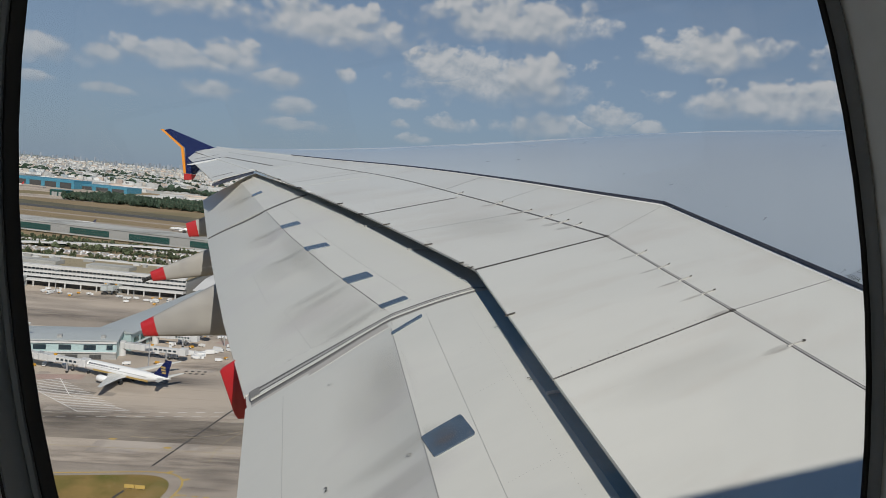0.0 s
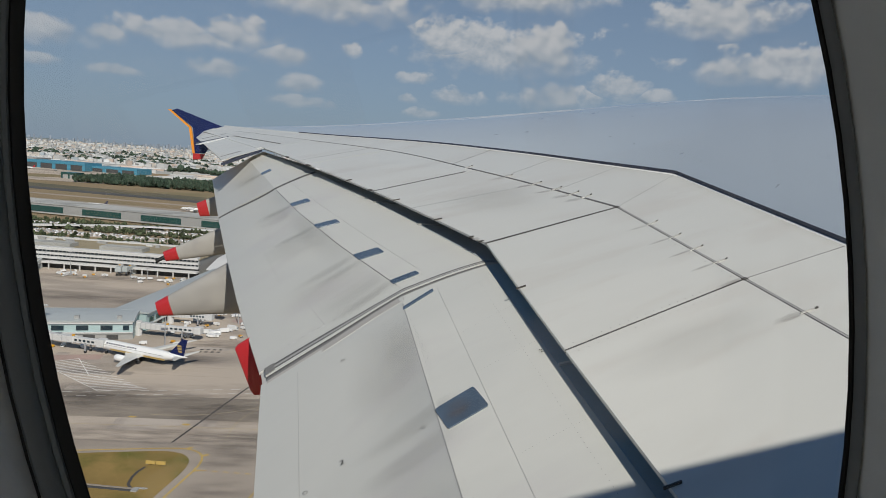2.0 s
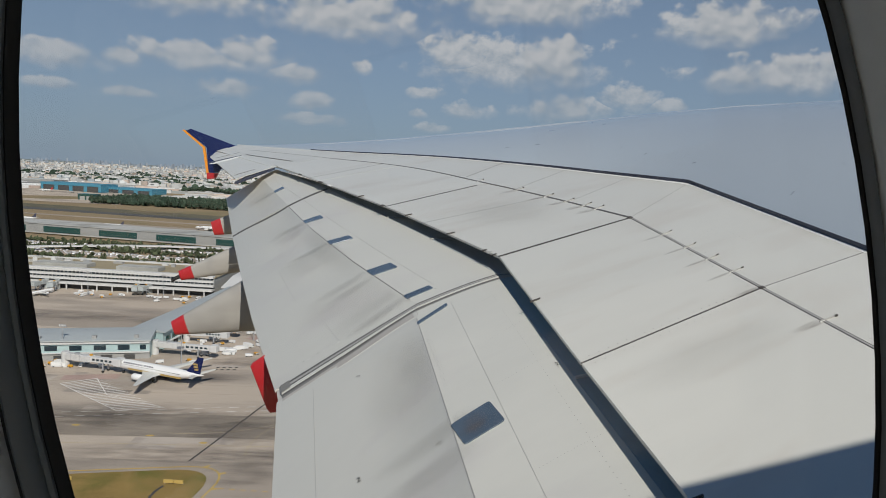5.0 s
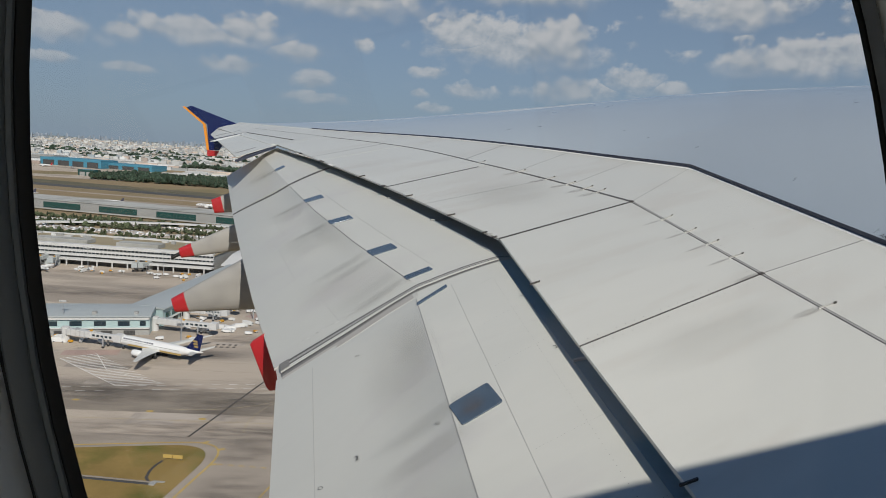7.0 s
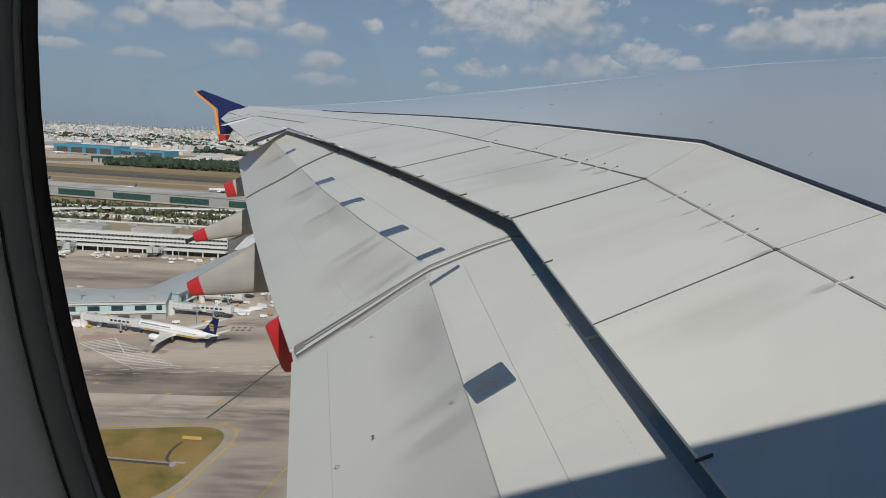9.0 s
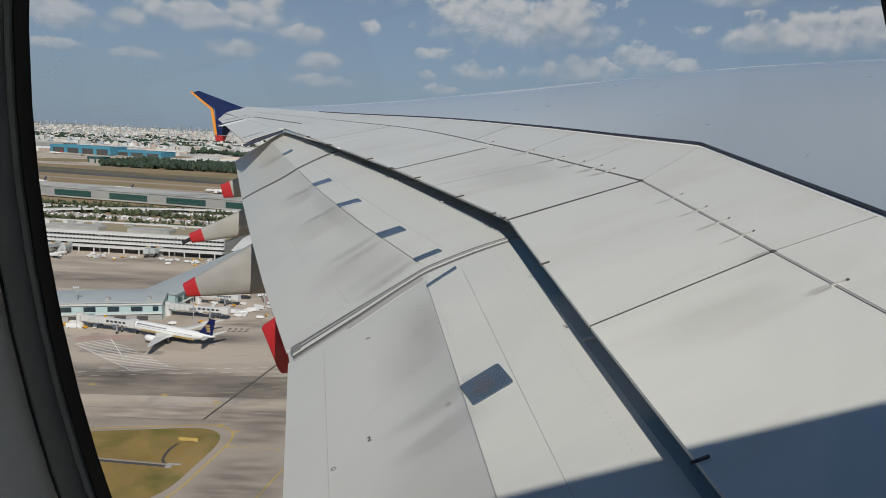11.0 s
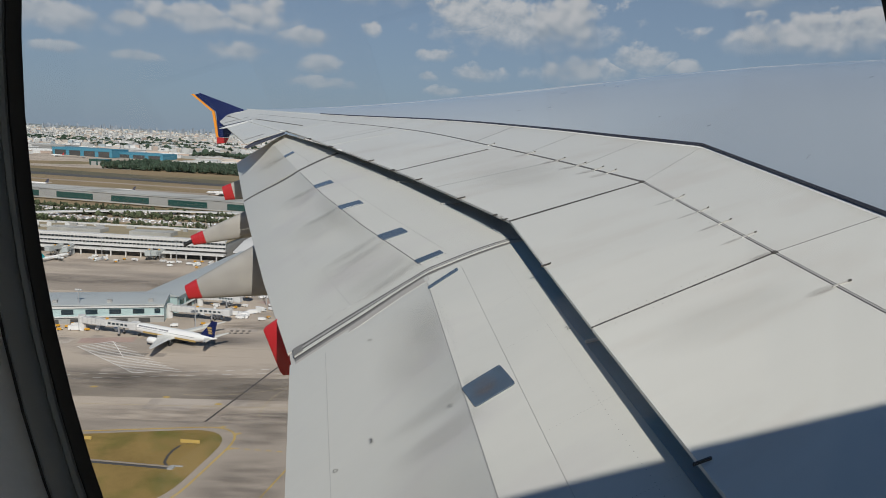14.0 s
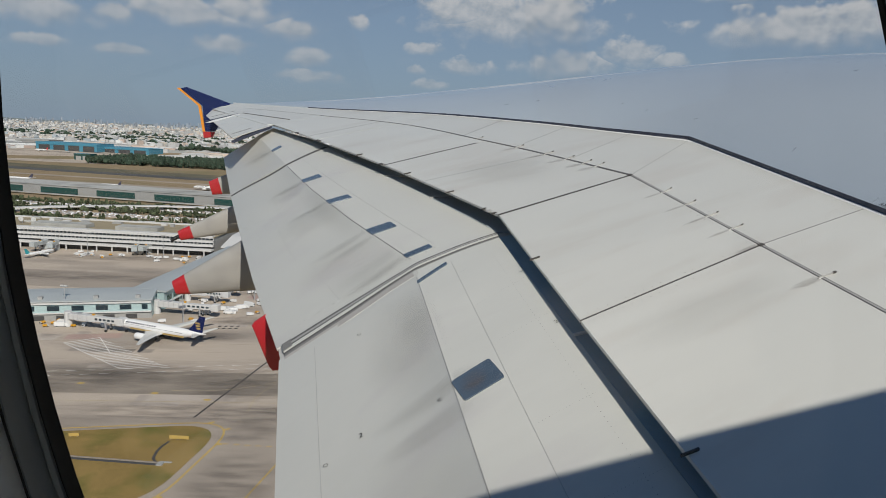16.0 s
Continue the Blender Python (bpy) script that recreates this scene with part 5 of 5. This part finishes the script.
# ---- trees and city, far off ----
def clumps(name, spots, label, category, pieces=3, mat=None):
    """Many crowns in one mesh, each of several ragged lumps of leaves."""
    ico = bmesh.new()
    bmesh.ops.create_icosphere(ico, subdivisions=1, radius=1)
    base = [v.co.copy() for v in ico.verts]
    tris = [[v.index for v in f.verts] for f in ico.faces]
    ico.free()
    verts, faces = [], []
    for x, y, r, h in spots:
        for q in range(pieces):
            k = len(verts)
            ox, oy, oz = R.uniform(-0.6, 0.6) * r, R.uniform(-0.6, 0.6) * r, R.uniform(-0.2, 0.25) * h
            g = R.uniform(0.5, 0.9)
            for v in base:
                j = 0.65 + 0.7 * R.random()
                verts.append((x + ox + v.x * r * j * g, y + oy + v.y * r * j * g, GROUND_Z + rise(x, y) + h * 0.55 + oz + v.z * h * 0.42 * j * g))
            faces += [[a + k for a in f] for f in tris]
    return tagged(new(name, mesh_of(name, verts, faces, mat or M_TREES)), label, category, kind="stuff")


R = random.Random(4)


def belt_spot():
    x = R.uniform(-1040, 1200)
    return (x, 2130 - 0.10 * (x + 900) + R.random() ** 1.2 * 300, R.uniform(4, 9), R.uniform(14, 26))


clumps("tree_belt", [belt_spot() for _ in range(5200)], "dense dark green belt of trees", "trees")


def garden_spot():
    x, b = R.uniform(-900, 150), R.choice((0, 0, 1, 2))
    y = (R.uniform(850, 985), R.uniform(1035, 1072), R.uniform(1112, 1130))[b] - 0.14 * (x + 500)
    return (x, y, 1.6 + 3.6 * R.random() ** 2, 3.5 + 7 * R.random() ** 2)


clumps("garden_trees", [garden_spot() for _ in range(3600)], "green trees between car parks", "trees", 3, M_SHRUB)
belts = []
for _ in range(34):
    bx, by, long, deep = R.uniform(-3000, 500), 2880 + 950 * R.random() ** 1.3, R.uniform(60, 300), R.uniform(10, 45)
    k = 0.25 + (150 - rise(bx, by)) / 150
    belts += [(bx + R.uniform(-long, long), by + R.uniform(-deep, deep), R.uniform(8, 18) * k, R.uniform(18, 30) * k) for _ in range(int(long / 4))]
clumps("city_trees", belts, "dark belts of trees among the city blocks", "trees", 2)


def city(name, count, y0, y1, hmin, hmax, label, wmin=14, wmax=60, mat=M_CITY, clusters=()):
    verts, faces = [], []
    for _ in range(count):
        y = y0 + (y1 - y0) * R.random() ** 0.9
        x = R.uniform(-0.80 * y, 0.12 * y)
        if clusters:
            a = radians(R.gauss(R.choice(clusters), 2.2))
            x, y = y * math.sin(a), y * math.cos(a)
        if x * x + y * y > 4880 ** 2 or (y < 2800 and -1500 < x < -900):
            continue
        low = rise(x, y)
        k = (145 - low) / 145  # blocks get smaller as the land climbs away
        w, d = R.uniform(wmin, wmax) * (0.35 + 0.65 * k), R.uniform(10, 26) * k
        h = R.uniform(hmin, hmax) * (0.25 + 0.75 * k)
        a = R.choice((0.1, 0.1, -0.5, 0.7))
        c, s = math.cos(a), math.sin(a)
        k = len(verts)
        for z in (0, h):
            for u, v in ((-w, -d), (w, -d), (w, d), (-w, d)):
                verts.append((x + (c * u - s * v) / 2, y + (s * u + c * v) / 2, GROUND_Z + low + z))
        faces += [[k, k + 1, k + 5, k + 4], [k + 1, k + 2, k + 6, k + 5], [k + 2, k + 3, k + 7, k + 6], [k + 3, k, k + 4, k + 7], [k + 4, k + 5, k + 6, k + 7]]
    return tagged(new(name, mesh_of(name, verts, faces, mat)), label, "buildings", kind="stuff")


city("far_city", 12500, 3000, 4860, 12, 32, "pale distant city of apartment blocks", 8, 34)
# tower row whose haze comes from its wall colour
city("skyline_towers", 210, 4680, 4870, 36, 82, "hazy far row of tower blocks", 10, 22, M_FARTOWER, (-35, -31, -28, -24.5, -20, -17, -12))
ridge = []
for i in range(121):
    a = radians(-62 + i * 0.75)
    h = 116 + 7 * noise.noise((i * 0.09, 0, 3)) + 3 * noise.noise((i * 0.4, 5, 0))
    ridge.append([G(4930 * math.sin(a), 4930 * math.cos(a)), G(4930 * math.sin(a), 4930 * math.cos(a), h), G(4960 * math.sin(a), 4960 * math.cos(a), h * 0.9)])
# the ridge's haze is only its base colour
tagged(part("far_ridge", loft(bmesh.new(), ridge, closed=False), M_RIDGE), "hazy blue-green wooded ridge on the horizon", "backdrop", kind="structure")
city("industrial_sheds", 1000, 2480, 3250, 8, 16, "low white industrial sheds", 40, 150)

for k in range(16):
    x = -760 + 44 * k
    building("garden_pavilion", (R.uniform(14, 30), R.uniform(8, 14)), R.uniform(4, 7), M_TGREY, M_TWHITE, "low white-roofed service building among trees", pose(x, 905 + 30 * R.random() - 0.14 * (x + 500), GROUND_Z, 0, 0, R.uniform(-14, 4)), 0.6)
# car parks with cars, and the raised road
for y in (1010, 1092):
    sheet("car_park", [(-900, y - 18 + 56), (200, y - 18 - 98), (200, y + 26 - 98), (-900, y + 26 + 56)], M_APRON, 0.3, "busy car park between trees", "car park")
verts, faces = [], []
for i in range(1500):
    b = R.choice((1010, 1092))
    x = R.uniform(-850, 150)
    y = b - 0.14 * (x + 500) + R.choice((-12, -4, 5, 14, 20)) + R.uniform(-0.5, 0.5)
    k = len(verts)
    for z, q in ((0.4, 1.0), (1.1, 1.0), (1.8, 0.6)):
        for u, v in ((-0.95, -2.2), (0.95, -2.2), (0.95, 2.2), (-0.95, 2.2)):
            verts.append((x + u * (0.9 if z > 1.5 else 1), y + v * q, GROUND_Z + z))
    for m in (0, 4):
        faces += [[k + m + j, k + m + (j + 1) % 4, k + m + 4 + (j + 1) % 4, k + m + 4 + j] for j in range(4)]
    faces.append([k + 8, k + 9, k + 10, k + 11])
tagged(new("parked_cars", mesh_of("parked_cars", verts, faces, M_CARS)), "hundreds of parked cars", "cars", kind="stuff")
via = empty("viaduct", Matrix.Translation(G(-420, 1130)), "pale concrete raised road between the car parks", "road")
track = [(-640, 960), (-560, 1030), (-480, 1072), (-400, 1096), (-300, 1102), (-150, 1085), (50, 1050)]
bm = bmesh.new()
rails = []
for i, p in enumerate(track):
    a, b = Vector(track[max(0, i - 1)]), Vector(track[min(len(track) - 1, i + 1)])
    n = (b - a).normalized()
    n = Vector((-n.y, n.x)) * 6
    c = Vector(p) - Vector((-420, 1130))
    rails.append([(c.x - n.x, c.y - n.y, 5.2), (c.x - n.x, c.y - n.y, 7.4), (c.x + n.x, c.y + n.y, 7.4), (c.x + n.x, c.y + n.y, 5.2)])
loft(bm, rails)
part("deck", bm, M_TWHITE, via)
for p in track:
    c = Vector(p) - Vector((-420, 1130))
    part("pillar", boxed(c.x - 1, c.x + 1, c.y - 1, c.y + 1, 0, 5.2), M_TGREY, via)


# ---- aircraft on the field ----
def airliner(m, length, tail_mat, label, emblem=None, band=None, words=True):
    """A twin-engined airliner standing on its wheels, nose towards +x."""
    k = length / 64.0
    plane = empty("airliner", m, label, "aircraft", "airliners")
    prof = [(-32, 0.15, 1.6), (-29, 0.6, 1.3), (-24, 1.5, 0.7), (-18, 2.5, 0.2), (-12, 2.95, 0), (0, 3, 0), (20, 3, 0), (26, 2.7, -0.1), (29, 2.0, -0.4), (31, 1.1, -0.7), (32, 0.15, -0.8)]
    bm = bmesh.new()
    loft(bm, [[(x * k, q * k * math.cos(a), (5.6 + dz) * k + q * k * math.sin(a)) for a in (2 * math.pi * i / 24 for i in range(24))] for x, q, dz in prof])
    hull_ob = part("fuselage", bm, M_BODY, plane, "", True)
    part("cockpit_window", boxed(28.6 * k, 29.4 * k, -1.6 * k, 1.6 * k, 5.9 * k, 6.6 * k), M_GLASS, plane)
    for s in (1, -1):
        part("window_row", boxed(-18 * k, 24 * k, s * 2.86 * k - 0.06, s * 2.86 * k + 0.06, 6.3 * k, 6.5 * k), M_TGREY, hull_ob)
        if words:
            for j in range(12):
                x = (1 + j * 1.75 + (1.2 if j > 3 else 0)) * k
                part("lettering_bar", boxed(x, x + 0.8 * k, s * 2.42 * k - 0.35, s * 2.42 * k + 0.35, 7.1 * k, 7.75 * k), M_DUSK, hull_ob)
        if band:
            part("stripe", boxed(-19 * k, 19 * k, s * 2.8 * k - 0.1, s * 2.8 * k + 0.1, 3.75 * k, 4.75 * k), band, hull_ob)
        bm = bmesh.new()
        loft(bm, [[(9 * k, s * 2.2 * k, 4.2 * k), (-5 * k, s * 2.2 * k, 4.2 * k), (-2 * k, s * 2.2 * k, 5.1 * k)], [(1.5 * k, s * 10 * k, 4.9 * k), (-6 * k, s * 10 * k, 4.9 * k), (-4 * k, s * 10 * k, 5.5 * k)], [(-12 * k, s * 30 * k, 7.0 * k), (-14 * k, s * 30 * k, 7.0 * k), (-13 * k, s * 30 * k, 7.15 * k)]])
        part("wing", bm, M_WING, plane)
        bm = bmesh.new()
        loft(bm, [[(-24 * k, s * 1.2 * k, 6.8 * k), (-29 * k, s * 1.2 * k, 6.8 * k), (-27 * k, s * 1.2 * k, 7.2 * k)], [(-30.5 * k, s * 10 * k, 8.0 * k), (-32.5 * k, s * 10 * k, 8.0 * k), (-31.5 * k, s * 10 * k, 8.15 * k)]])
        part("tailplane", bm, M_WING, plane)
        bm = bmesh.new()
        loft(bm, [[(x * k, s * 9.5 * k + q * k * math.cos(a), 3.1 * k + q * k * math.sin(a)) for a in (2 * math.pi * i / 14 for i in range(14))] for x, q in ((8.4, 1.55), (8.0, 1.8), (6.5, 1.95), (3.5, 1.8), (1.0, 1.2), (-0.6, 0.55))])
        part("engine", bm, M_BODY, plane, "", True)
        part("pylon", boxed(-1 * k, 5 * k, s * 9.5 * k - 0.2 * k, s * 9.5 * k + 0.2 * k, 3.4 * k, 5.0 * k), M_BODY, plane)
        part("leg", boxed(-3.3 * k, -2.7 * k, s * 5.1 * k - 0.3 * k, s * 5.1 * k + 0.3 * k, 1.0 * k, 4.4 * k), M_STEEL, plane)
        part("wheels", tube(bmesh.new(), (-3 * k, s * 4.2 * k, 1.0 * k), (-3 * k, s * 6.0 * k, 1.0 * k), 1.0 * k, 12), M_TYRE, plane)
    bm = bmesh.new()
    loft(bm, [[(-20 * k, 0.25 * k, 7.5 * k), (-29.5 * k, 0.25 * k, 7.5 * k), (-29.5 * k, -0.25 * k, 7.5 * k), (-20 * k, -0.25 * k, 7.5 * k)], [(-28.5 * k, 0.1 * k, 17 * k), (-32 * k, 0.1 * k, 17 * k), (-32 * k, -0.1 * k, 17 * k), (-28.5 * k, -0.1 * k, 17 * k)]])
    fin = part("fin", bm, tail_mat, plane, "painted tail fin")
    if emblem:
        for j in range(3):
            part("emblem_bar", boxed((-28.6 + 0.2 * j) * k, (-26.0 + 0.5 * j) * k, -0.30 * k, 0.30 * k, (9.3 + 1.5 * j) * k, (10.3 + 1.5 * j) * k), emblem, fin, "plain gold bar")
    part("nose_leg", boxed(24.8 * k, 25.2 * k, -0.2 * k, 0.2 * k, 0.8 * k, 3.2 * k), M_STEEL, plane)
    part("nose_wheel", tube(bmesh.new(), (25 * k, -0.5 * k, 0.8 * k), (25 * k, 0.5 * k, 0.8 * k), 0.8 * k, 12), M_TYRE, plane)
    return plane


airliner(pose(-165.5, 433.5, GROUND_Z + 0.35, 0, 0, 157.5), 75, M_NAVY, "white airliner with navy tail and gold stripe, parked at the pier", M_GOLD, M_GOLD)
airliner(pose(-440, 1447, GROUND_Z + 0.3, 0, 0, 172), 70, M_BODY, "large white airliner on the far taxiway", None, M_DUSK)
airliner(pose(-862, 1490, GROUND_Z + 0.3, 0, 0, 175), 60, M_DUSK, "white airliner with dark tail behind the grey terminal", None, None, False)
airliner(pose(-640, 1428, GROUND_Z + 0.3, 0, 0, 172), 50, M_DUSK, "white airliner with dark tail behind the grey terminal", None, None, False)
airliner(pose(-1385, 2540, GROUND_Z + rise(1385, 2540) + 0.5, 0, 0, 165), 60, M_RED, "white airliner with red tail before the blue hangar", None, None, False)
airliner(pose(-1290, 2545, GROUND_Z + rise(1290, 2545) + 0.5, 0, 0, 110), 45, M_DUSK, "white airliner with dark tail before the blue hangar", None, None, False)
airliner(pose(-384, 690, GROUND_Z + 0.35, 0, 0, 75), 38, M_TURQ, "small white airliner with turquoise tail at the terminal", None, None, False)
airliner(pose(-300, 440, GROUND_Z + 0.35, 0, 0, 110), 38, M_BODY, "small white airliner with red stripe at the pier", None, M_RED, False)


# ---- apron equipment ----
def jet_bridge(x, y, turn, length, skin_mat, label):
    b = empty("jet_bridge", pose(x, y, GROUND_Z + 0.35, 0, 0, turn) @ Matrix.Scale(1.35, 4), label, "jet bridge", "jet bridges")
    length /= 1.35
    part("rotunda", tube(bmesh.new(), (0, 0, 0), (0, 0, 8), 1.9, 14), skin_mat, b)
    part("tunnel", boxed(0, length * 0.55, -1.7, 1.7, 4.2, 7.4, 0.15), skin_mat, b)
    inner = part("inner_tunnel", boxed(length * 0.45, length, -1.4, 1.4, 4.4, 7.1, 0.15), skin_mat, b)
    row("window", inner, length * 0.56, length * 0.97, -1.42, 5.4, 6.4, 5, M_GLASS, 0.4, 0.06)
    part("cab", boxed(length, length + 4, -2.2, 2.2, 4.0, 7.8, 0.2), skin_mat, b)
    for s in (-1, 1):
        part("leg", boxed(length * 0.8 - 0.35, length * 0.8 + 0.35, s * 1.9 - 0.3, s * 1.9 + 0.3, 0.9, 5.2), M_STEEL, b)
        part("wheel", tube(bmesh.new(), (length * 0.8, s * 1.5, 0.6), (length * 0.8, s * 2.3, 0.6), 0.6, 10), M_TYRE, b)
    stair = part("stair", boxed(length - 1.2, length + 1, 2.4, 3.6, 4.0, 4.3), M_STEEL, b)
    for k in range(9):
        part("tread", boxed(length - 1.7 - 0.5 * k, length - 1.2 - 0.5 * k, 2.45, 3.55, 3.7 - 0.44 * k, 3.82 - 0.44 * k), M_STEEL, stair)
    for q in (2.42, 3.58):
        part("stair_rail", tube(bmesh.new(), (length - 1.2, q, 5.2), (length - 5.8, q, 1.1), 0.07, 6), M_STEEL, stair)
    part("roof_unit", boxed(length * 0.2, length * 0.2 + 2.2, -0.9, 0.9, 7.45, 8.1), M_STEEL, b)
    for k in range(5):
        part("rib", boxed(length * (0.06 + 0.09 * k), length * (0.06 + 0.09 * k) + 0.25, -1.78, 1.78, 4.15, 7.46), M_STEEL, b)
    part("beacon_box", boxed(length * 0.5, length * 0.5 + 1.1, -0.55, 0.55, 7.5, 8.2), M_YVEH, b)
    return b


for x, y, turn, n in ((-236, 454, -15, 40), (-190, 493, -9, 44), (-180, 532, -8, 30), (-180, 556, -12, 34), (-180, 590, -6, 30), (-386, 728, -80, 18), (-398, 728, -100, 16), (-300, 728, -75, 20), (-286, 727, -95, 16), (-470, 730, -85, 18), (-316, 462, -70, 22)):
    far_off = y > 650
    jet_bridge(x, y, turn, n, M_PIERROOF if far_off else M_TWHITE, "grey metal boarding bridge at the long terminal" if far_off else "pale grey passenger boarding bridge on wheeled legs")


def van(name, length, height, mat, label, category):
    v = empty(name, None, label, category, name + "s")
    part("body", boxed(-length / 2, length * 0.28, -1.05, 1.05, 0.5, height, 0.08), mat, v)
    cab = part("cab", boxed(length * 0.29, length / 2, -1.0, 1.0, 0.5, height * 0.8, 0.1), M_WVEH, v)
    part("windscreen", boxed(length / 2 - 0.02, length / 2 + 0.03, -0.85, 0.85, height * 0.45, height * 0.74), M_GLASS, cab)
    for x in (-length * 0.3, length * 0.33):
        for s in (-1, 1):
            part("wheel", tube(bmesh.new(), (x, s * 0.75, 0.45), (x, s * 1.1, 0.45), 0.45, 10), M_TYRE, v)
    return v


KINDS = [van("service_van", 5.5, 2.4, M_WVEH, "white airport service van", "van"), van("catering_truck", 9, 3.6, M_WVEH, "white high-sided catering truck", "truck"), van("baggage_tractor", 3.6, 1.7, M_YVEH, "small orange-yellow airport baggage tractor", "tractor")]
SPOTS = [(-158, 509, 0), (-152, 505, 1), (-146, 506, 1), (-138, 507, 0), (-133, 512, 1), (-129, 516, 0), (-171, 534, 2), (-165, 530, 0), (-160, 540, 1), (-150, 528, 2), 
         (-225, 466, 1), (-214, 462, 0), (-245, 462, 0), (-178, 470, 0), (-160, 478, 2), (-155, 472, 0), (-240, 452, 1), (-256, 458, 2), (-225, 700, 1), (-240, 690, 0), (-216, 684, 0), (-232, 678, 2), (-350, 700, 0), (-342, 694, 1), (-420, 700, 0), (-430, 692, 2), (-120, 525, 0), (-116, 534, 1)]
SPOTS += [(R.uniform(-168, -100), R.uniform(498, 575), R.choice((0, 0, 1, 2))) for _ in range(34)] + [(R.gauss(-335, 22), R.gauss(706, 7), R.choice((0, 0, 0, 2))) for _ in range(16)] + [(R.gauss(-262, 16), R.gauss(700, 6), R.choice((0, 0, 2))) for _ in range(12)] + [(R.gauss(-136, 11), R.gauss(502, 5), R.choice((0, 0, 0, 1, 2))) for _ in range(18)] + [(R.uniform(-262, -212), R.uniform(446, 466), R.choice((0, 2))) for _ in range(8)]
for i, (x, y, q) in enumerate(SPOTS):
    m = pose(x, y, GROUND_Z + 0.36, 0, 0, R.uniform(0, 360))
    if i in (0, 1, 6):
        KINDS[q].matrix_world = m
    else:
        copy_thing(KINDS[q], m)


def light_mast(x, y, h=24):
    p = empty("light_mast", Matrix.Translation(G(x, y, 0.35)), "tall grey floodlight mast with a lamp frame", "light mast", "light masts")
    part("pole", tube(bmesh.new(), (0, 0, 0), (0, 0, h), 0.45, 10, 0.22), M_STEEL, p)
    part("lamp_frame", boxed(-2.4, 2.4, -0.5, 0.5, h, h + 0.5), M_STEEL, p)
    for k in (-1.8, -0.6, 0.6, 1.8):
        part("floodlight", boxed(k - 0.45, k + 0.45, -0.9, 0.1, h + 0.55, h + 1.5), M_TWHITE, p)


for x, y in ((-162, 468), (-246, 470), (-128, 541), (-340, 700), (-262, 702), (-430, 702), (-355, 470)):
    light_mast(x, y)
